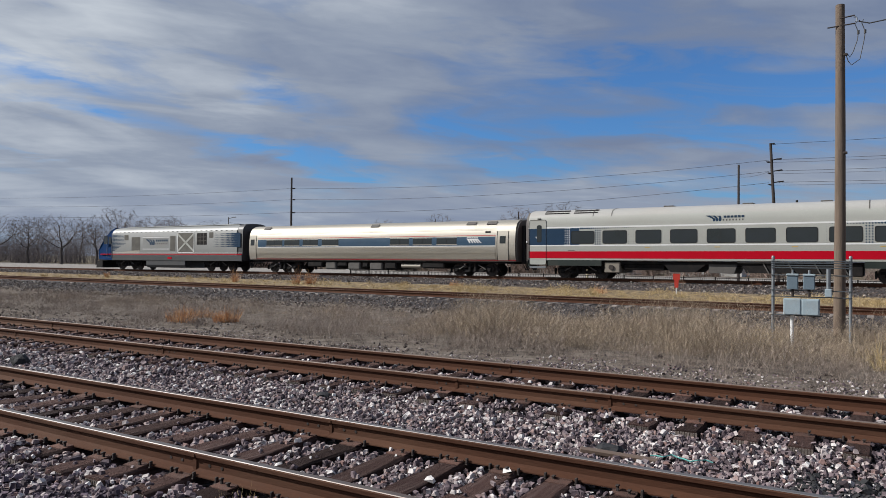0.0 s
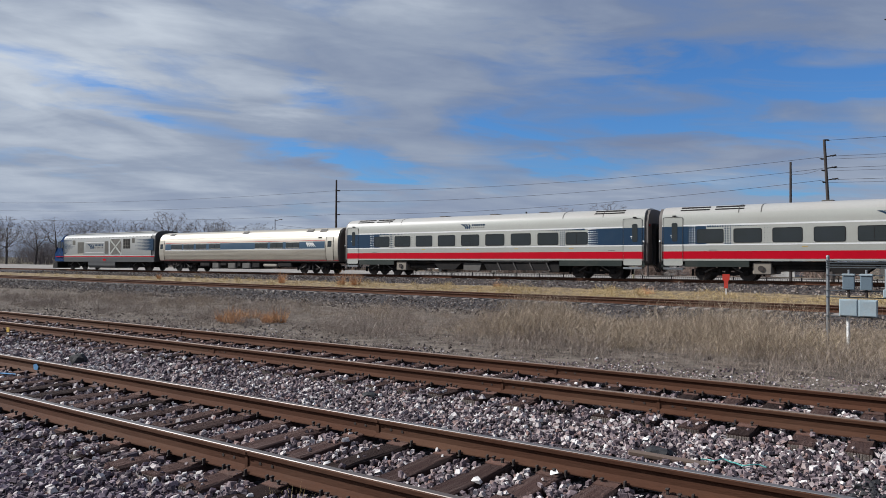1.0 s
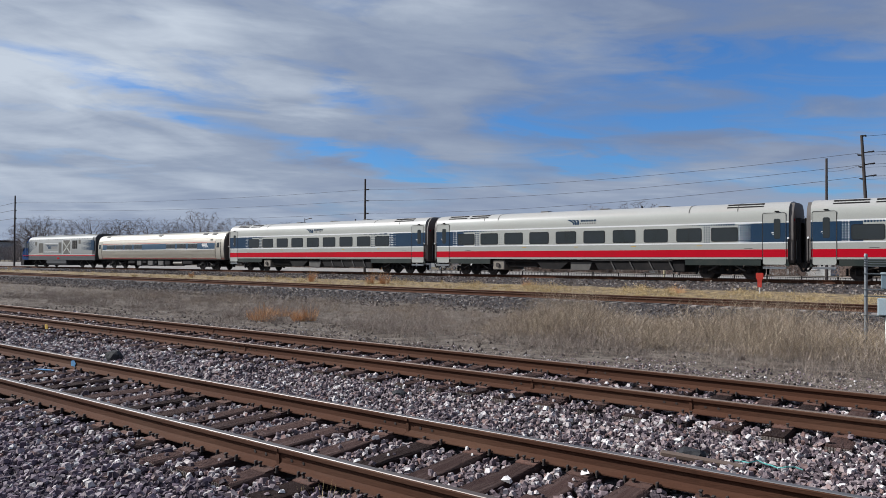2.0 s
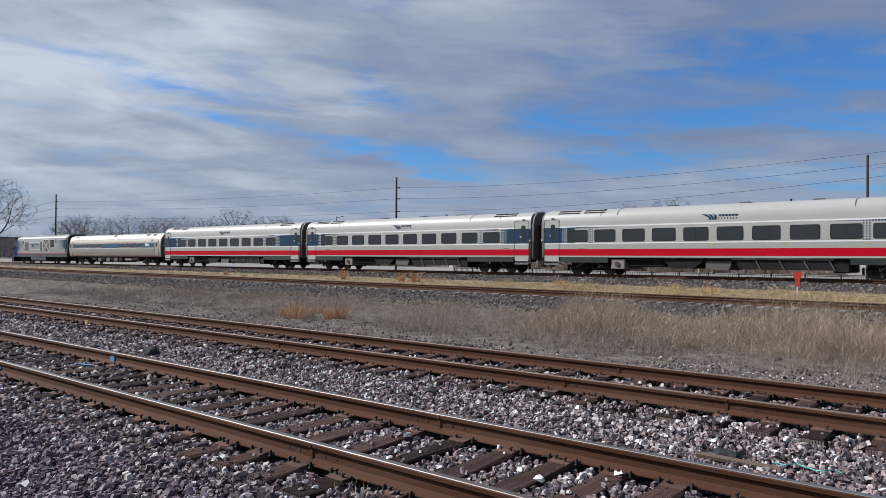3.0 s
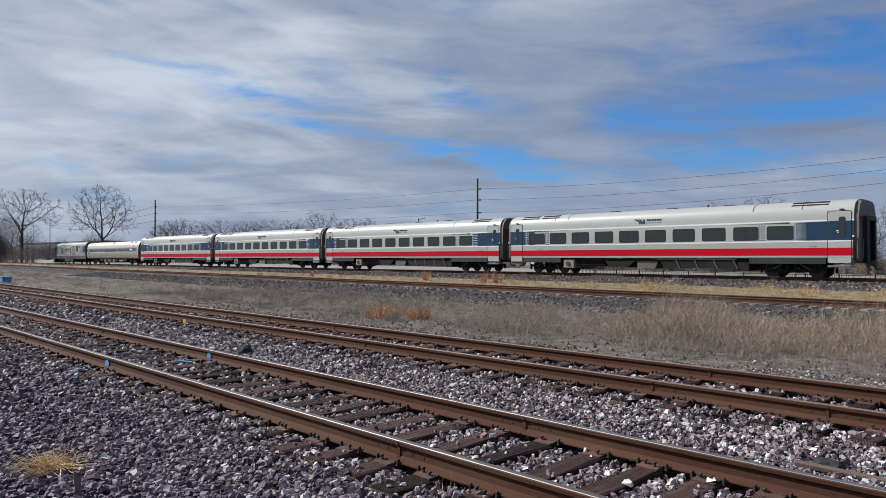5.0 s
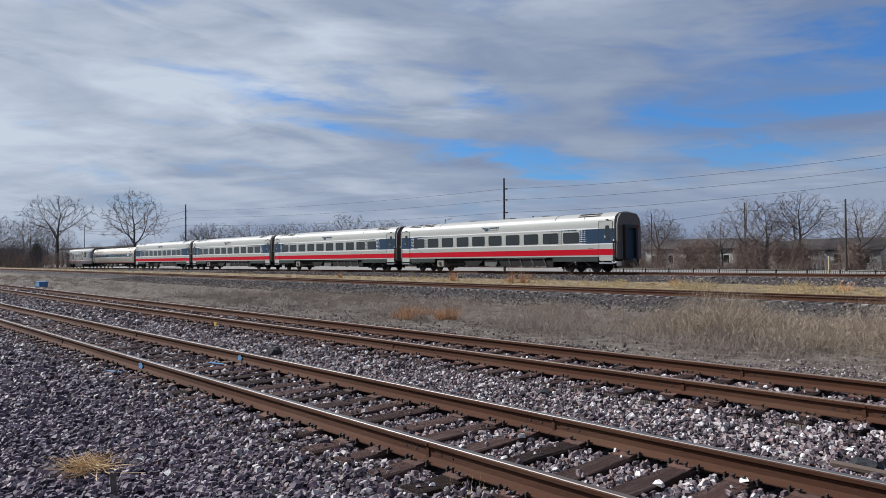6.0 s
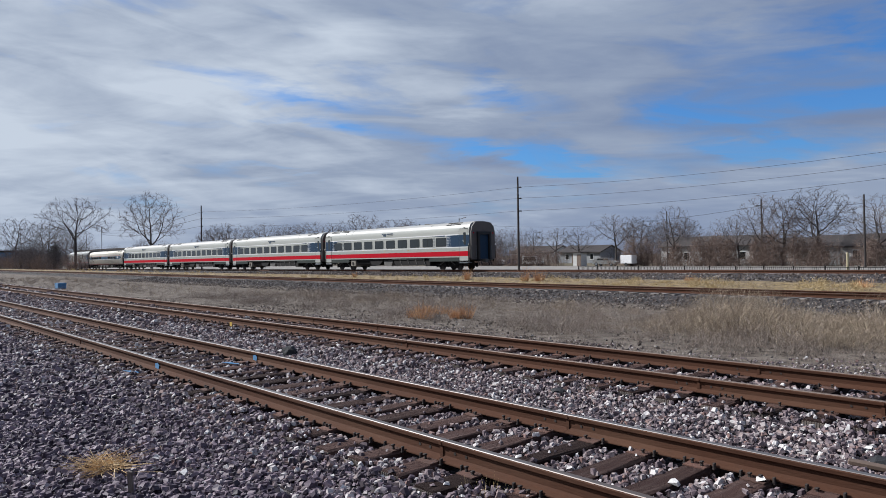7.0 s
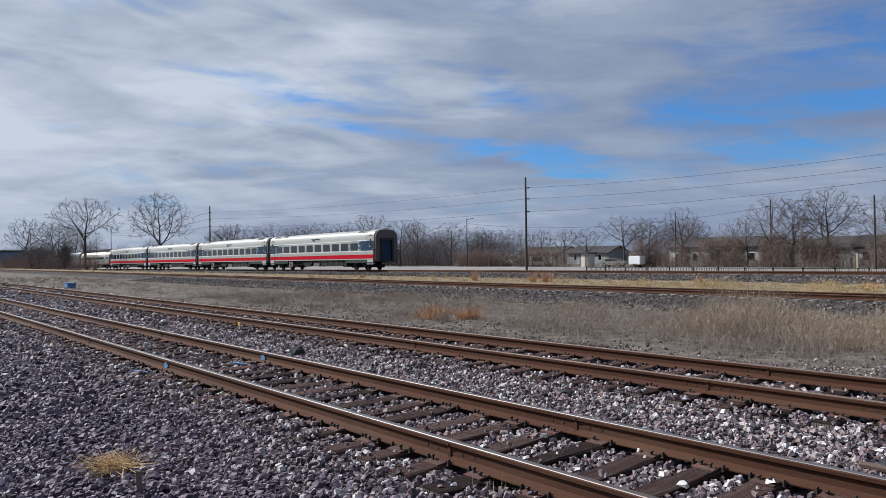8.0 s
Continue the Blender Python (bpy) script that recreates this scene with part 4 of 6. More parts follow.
    # dotted fade between blue and silver
    def dots(x0, cols, size, inside_out=False):
        s = Shape()
        for k in range(cols):
            for row in range(8):
                x, z = x0 + 0.14 * k, 2.165 + 0.142 * row
                r = size(k)
                if r > 0.008 and not any(a - 0.06 < x < b + 0.06 and 2.15 < z < 3.04 for a, b in spans):
                    s.prism([(ox + x + r * math.cos(q * math.pi / 3), z + r * math.sin(q * math.pi / 3)) for q in range(6)], -(W - 0.01), -(W + 0.007), "y")
        return s

    n = int((2 * pitch) / 0.14)
    part("dot_pattern", dots(first + wide * 0.35 + 0.1, n, lambda k: 0.066 * (1 - k / n)), NAVY, car, "fading pattern of navy dots", kind="stuff")
    part("dot_pattern", dots(last - 2 * pitch, n, lambda k: 0.070 * (k + 1) / n), NAVY, car, "fading pattern of navy dots", kind="stuff")
    part("dot_pattern", dots(first - 0.42, 3, lambda k: 0.03 + 0.006 * k), WHITE, car, "small white dots on the blue", kind="stuff")
    part("dot_pattern", dots(last + 0.12, 5, lambda k: 0.05 - 0.007 * k), WHITE, car, "small white dots on the blue", kind="stuff")
    emblem(car, ox + 11.7, 3.60, 0.95, NAVY, 0.004)
    # doors at both ends
    for a, b, wx in ((0.62, 1.78, 1.3), (24.0, 25.2, 24.75)):
        s = side_panel(ox + a, ox + b, 0.86, 3.74, 0.008, 0.10)
        door = part("door", s, SILVER, car, "closed coach door", True)
        part("door_seal", side_frame(ox + a, ox + b, 0.86, 3.74, 0.016, 0.10, 0.022), UNDER, door)
        part("door_stripe", side_panel(ox + a + 0.01, ox + b - 0.01, 1.27, 1.71, 0.012), RED, door)
        part("door_band", side_panel(ox + a + 0.01, ox + b - 0.01, 2.123, 3.187, 0.012), NAVY, door)
        part("door_line", side_panel(ox + a + 0.01, ox + b - 0.01, 2.05, 2.12, 0.012), WHITE, door)
        part("door_window", side_panel(ox + wx - 0.17, ox + wx + 0.17, 2.3, 3.42, 0.017, 0.1), GLASS, door, "narrow dark door window", True)
        part("door_lamp", Shape().box(ox + wx - 0.12, ox + wx + 0.12, -(W + 0.06), -W, 3.79, 3.86, 0.015), UNDER, door)
        for hx in ((a - 0.18,) if a < 5 else (b + 0.14,)):
            s = Shape().tube((ox + hx, -(W + 0.07), 1.0), (ox + hx, -(W + 0.07), 2.28), 0.036, n=8)
            for z in (1.2, 2.24):
                s.tube((ox + hx, -W + 0.05, z), (ox + hx, -(W + 0.07), z), 0.018, n=6)
            part("handrail", s, UNDER, door, "dark grab rail beside the door")
            part("rail_end", Shape().box(ox + hx - 0.05, ox + hx + 0.05, -(W + 0.12), -(W + 0.02), 2.27, 2.38, 0.02), WHITE, door)
        s = Shape().box(ox + a, ox + b, -(W + 0.02), -1.1, 0.66, 0.72, 0.01)
        s.box(ox + a, ox + b, -(W + 0.02), -W + 0.01, 0.62, 0.74, 0.01)
        part("step", s, GALV, car, "pale steel boarding step")
        far_copy(door, car)
    # skirts, roof hatches and equipment under the floor
    for a, b in ((1.9, 5.5), (19.6, 23.9)):
        mirrored("skirt", car, ox + a, ox + b, 0.80, 1.155, 0.0, SKIRT, "grey-green skirt over the truck")
    for a, b in ((0.5, 0.62), (25.2, 25.36)):
        mirrored("skirt", car, ox + a, ox + b, 0.75, 1.155, 0.0, SKIRT)
    for a, b in ((1.6, 3.3), (3.6, 5.2), (22.0, 24.0)):
        s = Shape()
        for y0, z0, y1, z1 in ((1.33, 4.115, 1.0, 4.335),):
            for k in range(7):
                u0, u1 = k / 7.0, (k + 0.55) / 7.0
                for sign in (-1,):
                    ya, za, yb, zb = y0 + (y1 - y0) * u0, z0 + (z1 - z0) * u0, y0 + (y1 - y0) * u1, z0 + (z1 - z0) * u1
                    s.prism([(sign * ya, za), (sign * yb, zb), (sign * (yb - 0.01), zb + 0.035), (sign * (ya - 0.01), za + 0.035)], ox + a, ox + b)
        part("roof_grille", s, UNDER, car, "slatted grey roof grille")
    for x in (4.9, 6.1, 19.8, 22.6):
        seam = [(y * 1.004, z + 0.012) for y, z in roof]
        part("roof_seam", body_shell(ox + x, ox + x + 0.05, [(1.455, 3.91)] + seam), UNDER_GREY, car, "", True)
    for x in (9.0, 13.5, 17.5):
        part("roof_vent", Shape().box(ox + x, ox + x + 0.6, -0.35, 0.35, 4.42, 4.51, 0.03), UNDER_GREY, car, "low roof vent")
    part("antenna", Shape().tube((ox + 16.3, 0, 4.43), (ox + 16.3, 0, 4.58), 0.06, n=8), UNDER, car)
    part("underframe", Shape().box(-h + 0.5, h - 0.5, -1.3, 1.3, 0.92, 1.115, 0.02), UNDER, car, "dark underframe")
    # a tan case, a long recessed bay, a rough grey case and a run of slanted ribbed panels
    case = part("equipment_case", Shape().box(ox + 5.65, ox + 6.65, -1.40, 1.3, 0.38, 1.05, 0.05), CASE_TAN, car, "dusty tan equipment case under the floor")
    part("case_lid", Shape().tube((ox + 6.1, -1.39, 0.72), (ox + 6.1, -1.47, 0.72), 0.16, n=14), WHEEL, case)
    s = Shape().box(ox + 6.8, ox + 9.3, -1.18, 1.2, 0.56, 1.0, 0.04)
    for k in range(3):
        s.box(ox + 6.9, ox + 9.2, -1.22, -1.17, 0.62 + 0.12 * k, 0.66 + 0.12 * k)
    part("equipment_case", s, UNDER, car, "grimy recessed bay under the floor")
    part("equipment_case", Shape().prism([(ox + 9.2, 1.02), (ox + 9.7, 0.48), (ox + 11.1, 0.48), (ox + 11.8, 1.02)], -1.36, 1.3, "y"), UNDER, car, "dark tapered tank under the floor")
    part("equipment_case", Shape().prism([(ox + 11.85, 0.95), (ox + 11.85, 0.46), (ox + 13.2, 0.42), (ox + 13.4, 0.95)], -1.30, 1.2, "y"), UNDER_GREY, car, "dusty grey equipment case")
    for k in range(4):
        a = ox + 13.55 + 1.27 * k
        s = Shape().prism([(a, 1.06), (a + 0.32, 0.48), (a + 1.52, 0.48), (a + 1.20, 1.06)], -1.36 - 0.004 * k, 1.3, "y")
        case = part("ribbed_panel", s, UNDER, car, "slanted ribbed panel under the floor")
        part("rib", Shape().prism([(a + 1.14, 1.07), (a + 1.46, 0.46), (a + 1.53, 0.46), (a + 1.21, 1.07)], -1.41, -1.33, "y"), UNDER_GREY, case)
    part("side_rail", Shape().box(ox + 13.4, ox + 18.8, -1.46, -1.38, 1.03, 1.11, 0.01), UNDER_GREY, car, "dusty rail over the ribbed panels")
    part("equipment_case", Shape().box(ox + 18.75, ox + 19.55, -1.34, 1.3, 0.36, 1.05, 0.05), UNDER, car, "grimy equipment case under the floor")
    s = Shape()
    for y in (-1.2, -0.8):
        s.tube((ox + 6.2, y, 0.86), (ox + 19.8, y, 0.86), 0.04, n=8)
    part("pipe", s, UNDER, car)
    for x in (-8.95, 8.95):
        make_bogie(car, x, 0.457, 2.5)
    return car


def make_cafe_car():
    """An older round-sided stainless car with a blue band."""
    car = thing("stainless_coach", "round-sided stainless steel coach with a blue window band", "railway coach", "coaches of the train")
    h, ox = 12.68, -12.95
    side = [(0.9, 1.02), (1.40, 1.02), (1.47, 1.10), (1.56, 1.6), (1.585, 2.1), (1.575, 2.5), (1.53, 2.9), (1.44, 3.3), (1.27, 3.6), (0.95, 3.80), (0.5, 3.89), (0.0, 3.92)]
    part("body", body_shell(-h + 0.15, h - 0.15, side), STAINLESS, car, "curved brushed stainless steel shell", True)
    for way in (-1, 1):
        x = way * (h - 0.15)
        s = body_shell(min(x, x + way * 0.12), max(x, x + way * 0.12), [(y * 0.95, 1.0 + (z - 1.0) * 0.975) for y, z in side])
        part("end_wall", s, END_CAP, car, "dusty end wall", True)
        end_fittings(car, x + way * 0.12, way, 0, False)

    def on_side(a, b, z0, z1, out, n=5, sides=1):
        """A panel that follows the curve of the side."""
        zs = [z0 + (z1 - z0) * k / n for k in range(n + 1)]
        ys = [float(np.interp(z, [p[1] for p in side[2:]], [p[0] for p in side[2:]])) for z in zs]
        s = Shape()
        for sign in (-1, 1)[:sides]:
            ring = [(sign * (y + out), z) for y, z in zip(ys, zs)] + [(sign * (y - 0.03), z) for y, z in reversed(list(zip(ys, zs)))]
            s.prism(ring, ox + a, ox + b)
        return s

    part("blue_band", on_side(1.45, 24.0, 2.12, 2.72, 0.006), SEA, car, "blue band along the windows", True)
    part("white_line", on_side(1.45, 24.0, 2.06, 2.115, 0.007, 2), WHITE, car)
    part("red_line", on_side(1.45, 24.0, 2.79, 2.82, 0.007, 2), RED, car)
    part("red_line", on_side(0.4, 25.5, 1.10, 1.13, 0.007, 2), RED, car)
    for k in range(11):
        z = 1.20 + 0.075 * k
        part("flute", on_side(1.45, 24.0, z, z + 0.042, 0.018, 2), STAINLESS, car)
    for k in range(5):
        z = 3.16 + 0.07 * k
        part("flute", on_side(1.45, 24.0, z, z + 0.03, 0.010, 2), STAINLESS, car)
    for a, b in ((2.46, 4.26), (4.5, 6.15), (6.52, 8.13), (8.56, 10.25), (15.22, 16.9), (17.26, 18.88), (19.29, 20.95)):
        win = part("window", on_side(a, b, 2.22, 2.66, 0.012), GLASS, car, "dark tinted window", True)
        part("window_sill", on_side(a - 0.03, b + 0.03, 2.17, 2.215, 0.022, 2), STAINLESS, win)
        part("window_frame", on_side(a - 0.03, b + 0.03, 2.665, 2.69, 0.022, 2), STAINLESS, win)
        part("mullion", on_side((a + b) / 2 - 0.015, (a + b) / 2 + 0.015, 2.22, 2.66, 0.018, 2), UNDER, win)
    for a, b in ((0.42, 1.22), (24.15, 24.95)):
        door = part("door", on_side(a, b, 1.0 + 0.12, 3.1, 0.014), STAINLESS, car, "stainless end door with a small window", True)
        part("door_window", on_side(a + 0.18, b - 0.18, 2.25, 2.75, 0.022), GLASS, door, "", True)
        for x in (a - 0.04, b):
            part("door_seal", on_side(x, x + 0.04, 1.12, 3.1, 0.02), UNDER, door)
    s = Shape()
    for x in (1.9, 13.2, 21.6, 23.2):
        s = Shape().prism([(-1.32, 3.54), (-1.12, 3.735), (-1.13, 3.78), (-1.34, 3.58)], ox + x, ox + x + 0.75)
        part("roof_hatch", s, UNDER_GREY, car, "small slanted roof hatch")
    part("vent_cap", on_side(23.2, 23.6, 2.98, 3.1, 0.02), UNDER, car)
    s = Shape()
    for k in range(5):
        a = ox + 21.75 + 0.17 * k
        s.prism([(a, 2.60), (a + 0.2, 2.60), (a + 0.33 + 0.05 * k, 2.28), (a + 0.27 + 0.05 * k, 2.28)], -1.50, -1.598, "y")
    part("emblem", s, WHITE, car, "pale swooping bars of the operator's mark")
    for k in range(5):
        part("letter_bar", Shape().box(ox + 21.8 + 0.18 * k, ox + 21.92 + 0.18 * k, -1.595, -1.5, 2.64, 2.69), WHITE, car)
    part("underframe", Shape().box(-h + 0.4, h - 0.4, -1.3, 1.3, 0.88, 1.03, 0.02), UNDER, car, "dark underframe")
    for a, b, z, m in ((6.8, 8.4, 0.5, UNDER), (8.7, 9.8, 0.32, UNDER_GREY), (9.9, 10.9, 0.55, UNDER), (11.0, 12.2, 0.32, UNDER_GREY), (12.4, 13.0, 0.5, UNDER), (13.1, 14.3, 0.32, UNDER_GREY), (14.5, 15.6, 0.4, UNDER), (17.9, 19.8, 0.5, UNDER)):
        s = Shape().box(ox + a, ox + b, -1.3, 1.3, z, 0.92, 0.05)
        s.box(ox + a + 0.1, ox + b - 0.1, -1.33, -1.29, z + 0.08, 0.86, 0.015)
        part("equipment_case", s, m, car, "dusty equipment case under the floor")
    tank = Shape().tube((ox + 16.0, -1.05, 0.68), (ox + 17.7, -1.05, 0.68), 0.20, n=16)
    part("air_tank", tank, STAINLESS, car, "pale cylindrical air tank", True)
    for x in (-9.05, 9.05):
        make_bogie(car, x, 0.457, 2.6)
    return car


def make_locomotive():
    """A diesel locomotive with a slanted blue cab, silver flanks and a charcoal sill."""
    car = thing("diesel_locomotive", "silver diesel locomotive with a slanted blue cab", "locomotive")
    f, b = -10.75, 10.55          # nose tip and rear
    ox = b + 0.4                  # places along the body are counted back from the rear coupling

    def X(u):
        return ox - u

    side = [(1.2, 0.95), (1.50, 0.98), (W, 1.05), (W, 3.55), (1.40, 3.78), (1.12, 4.02), (0.6, 4.10), (0.0, 4.12)]
    x_cab = X(18.95)
    part("body", body_shell(x_cab, b - 0.75, side), LOCO_GREY, car, "silver-grey body side", True)
    part("rear_hood", body_shell(b - 0.75, b - 0.1, [(y * 0.96, z + 0.06 if z > 3 else z) for y, z in side]), LOCO_DARK, car, "dark ribbed rear end", True)
    # the cab: an outline in side view, narrowing to the nose
    prof = [(x_cab, 0.95), (f + 0.25, 0.95), (f, 1.15), (f + 0.05, 1.9), (f + 0.42, 2.35), (f + 1.35, 3.42), (f + 2.0, 3.82), (x_cab, 4.11)]
    s = Shape()
    ring_l = [(x, -W * (1.0 if x > f + 1.6 else 0.80 + 0.20 * (x - f) / 1.6) * (1.0 if z < 3.4 else 0.80), z) for x, z in prof]
    ring_r = [(x, -y, z) for x, y, z in ring_l]
    n = len(prof)
    s.add(ring_l + ring_r, [tuple(range(n)), tuple(range(n, 2 * n))] + [(k, (k + 1) % n, n + (k + 1) % n, n + k) for k in range(n)])
    part("cab", s, NOSE, car, "deep blue slanted cab")
    s = Shape().add([(f + 0.50, -1.15, 2.47), (f + 0.50, 1.15, 2.47), (f + 1.28, 1.2, 3.36), (f + 1.28, -1.2, 3.36), (f + 0.44, -1.15, 2.51), (f + 0.44, 1.15, 2.51), (f + 1.22, 1.2, 3.40),
                     (f + 1.22, -1.2, 3.40)], [(0, 1, 2, 3), (4, 5, 6, 7), (0, 1, 5, 4), (1, 2, 6, 5), (2, 3, 7, 6), (3, 0, 4, 7)])
    part("windscreen", s, GLASS, car, "dark slanted windscreen")
    part("nose_stripe", Shape().prism([(f + 0.6, -1.40), (x_cab, -W - 0.006), (x_cab, W + 0.006), (f + 0.6, 1.40)], 1.46, 1.54, "z"), RED, car)
    part("cab_window", side_panel(X(20.35), X(19.75), 2.5, 3.3, 0.006, 0.06), GLASS, car, "", True)
    part("cab_door", side_frame(X(19.65), X(19.05), 1.2, 3.5, 0.012, 0.05, 0.03), LOCO_DARK, car, "blue cab door outline")
    part("cab_door_window", side_panel(X(19.55), X(19.15), 2.5, 3.25, 0.006, 0.05), GLASS, car, "", True)
    for hx in (19.75, 18.98):
        part("handrail", Shape().tube((X(hx), -W - 0.05, 1.2), (X(hx), -W - 0.05, 2.6), 0.02, n=6), GALV, car)
    for y in (-0.7, 0.7):
        part("headlight", Shape().tube((f + 0.02, y, 1.75), (f - 0.05, y, 1.75), 0.12, n=12), WHITE, car, "round headlight")
    # sill, stripe
    mirrored("sill", car, X(18.95), X(0.55), 0.92, 1.42, 0.006, LOCO_DARK, "charcoal sill panel")
    mirrored("red_line", car, X(18.95), X(0.55), 1.46, 1.54, 0.006, RED, "thin red line")
    mirrored("white_line", car, X(18.95), X(0.55), 1.60, 1.63, 0.006, WHITE)
    # vents and grilles
    for a, c, z0, z1 in ((17.0, 16.35, 2.85, 3.38), (15.85, 14.5, 1.85, 3.15), (10.05, 9.3, 1.8, 3.2), (4.7, 4.15, 2.95, 3.45)):
        g = part("vent", side_panel(X(a), X(c), z0, z1, 0.004, 0.05), GRILLE, car, "dull bronze louvred vent", True)
        s = Shape()
        for k in range(int((z1 - z0) / 0.11)):
            s.box(X(a) + 0.04, X(c) - 0.04, -W - 0.014, -W, z0 + 0.04 + 0.11 * k, z0 + 0.085 + 0.11 * k)
        part("louvre", s, GRILLE, g)
    a, c, z0, z1 = 8.95, 6.75, 1.68, 3.45
    g = part("side_hatch", side_panel(X(a), X(c), z0, z1, 0.004, 0.12), GRILLE, car, "hatch crossed by a pale X brace", True)
    s = Shape()
    for (xa, za), (xb, zb) in (((X(a), z0 + 0.1), (X(c), z1 - 0.1)), ((X(a), z1 - 0.1), (X(c), z0 + 0.1))):
        d = Vector((xb - xa, 0, zb - za)).normalized() * 0.09
        s.prism([(xa - d.z, za + d.x), (xa + d.z, za - d.x), (xb + d.z, zb - d.x), (xb - d.z, zb + d.x)], -W + 0.01, -W - 0.02, "y")
    part("cross_brace", s, SILVER, g)
    part("hatch_frame", side_frame(X(a), X(c), z0, z1, 0.02, 0.12, 0.05), WHITE, g)
    g = part("fan_window", side_panel(X(6.35), X(5.0), 2.35, 3.40, 0.004, 0.03), UNDER, car, "dark square grille")
    s = Shape()
    for k in range(1, 3):
        s.box(X(6.35) + 0.45 * k - 0.02, X(6.35) + 0.45 * k + 0.02, -W - 0.014, -W, 2.35, 3.40)
        s.box(X(6.35), X(5.0), -W - 0.014, -W, 2.35 + 0.35 * k - 0.02, 2.35 + 0.35 * k + 0.02)
    part("grille_bars", s, GRILLE, g)
    part("name_panel", side_panel(X(14.05), X(10.3), 1.98, 3.05, 0.003), LOCO_GREY, car)
    for z in (1.96, 3.06):
        part("panel_line", side_panel(X(14.1), X(10.25), z, z + 0.05, 0.005), WHITE, car)
    emblem(car, X(13.7), 2.66, 1.5, NAVY, 0.006)
    s = Shape()
    for k in range(22):
        for row in range(8):
            x, z = X(4.05) + 0.155 * k, 2.2 + 0.155 * row
            r = 0.02 + 0.055 * min(1.0, k / 18.0)
            s.box(x - r, x + r, -W - 0.005, -W + 0.01, z - r, z + r)
    for k in range(18):
        for row in range(13):
            x, z = X(18.85) + 0.155 * k, 1.75 + 0.135 * row
            r = 0.07 - 0.003 * k
            if z > 1.75 + 0.06 * k and (k < 12 or z < 2.8):
                s.box(x - r, x + r, -W - 0.005, -W + 0.01, z - r * 0.75, z + r * 0.75)
    part("dot_pattern", s, NAVY, car, "fading pattern of navy squares", kind="stuff")
    part("pale_wedge", Shape().prism([(X(18.9), 1.64), (X(14.6), 1.64), (X(14.6), 1.95), (X(16.2), 1.78)], -W + 0.01, -W - 0.004, "y"), STAINLESS, car)
    for k in range(26):
        x = X(18.4) + 0.66 * k
        part("roof_slot", Shape().prism([(-1.51, 3.58), (-1.49, 3.625), (-1.50, 3.64), (-1.53, 3.60)], x, x + 0.2), BELLOWS, car)
    part("roof_hatch", Shape().box(X(17.5), X(1.5), -0.9, 0.9, 4.08, 4.16, 0.03), LOCO_GREY, car, "low roof hatch")
    part("fuel_tank", Shape().prism([(-1.35, 0.25), (1.35, 0.25), (1.48, 0.5), (1.48, 0.95), (-1.48, 0.95), (-1.48, 0.5)], X(13.6), X(8.0)), LOCO_DARK, car, "charcoal fuel tank between the trucks")
    part("underframe", Shape().box(f + 0.4, b - 0.1, -1.35, 1.35, 0.85, 0.98, 0.02), UNDER, car)
    part("plow", Shape().prism([(f + 0.9, 0.15), (f - 0.15, 0.15), (f - 0.05, 0.75), (f + 0.9, 0.95)], -1.35, 1.35, "y"), UNDER, car, "dark snow plow")
    part("red_lamp", Shape().box(X(10.4), X(9.8), -W - 0.02, -W, 1.05, 1.25, 0.02), RED, car)
    end_fittings(car, b - 0.1, 1, 0, False)
    for x in (X(17.0), X(3.9)):
        make_bogie(car, x, 0.508, 2.85, True)
    return car


def train_x(t):
    """Where the coupling behind the stainless coach is at t seconds."""
    return -20.017 - 20.307 * t + 0.2403 * t * t + 0.00137 * t ** 3


SPAN = math.degrees(math.atan(SLOPE))


def car_pose(t, offset):
    x = train_x(t) + offset
    return pose(x, TRAIN_Y + SLOPE * x, TRAIN_Z + GRADE * x + 0.003, 0, -math.degrees(math.atan(GRADE)), SPAN)


LOCO = make_locomotive()
CAFE = make_cafe_car()
TRAIN = [(LOCO, -25.9 - 10.95), (CAFE, -12.95), (make_coach(3.52, 2.07, 9, 1.50), 12.95), (make_coach(2.62, 2.06, 10, 1.47), 38.85)]
LAST = make_coach(2.50, 2.02, 10, 1.48)
TRAIN += [(LAST, 64.75), (copy_thing(LAST, car_pose(0, 90.65)), 90.65)]


def motions():
    for car, offset in TRAIN:
        walk(car, [(k * 0.25, car_pose(k * 0.25, offset)) for k in range(33)])
        for ob in car.children_recursive:
            if ob.name.startswith("wheelset"):
                x, r = ob.location.x, ob.location.z
                rows = []
                for k in range(241):
                    t = k / 30
                    rows.append((t, pose(x, 0, r, 0, math.degrees((train_x(t) - train_x(0)) / r), 0)))
                walk(ob, rows)



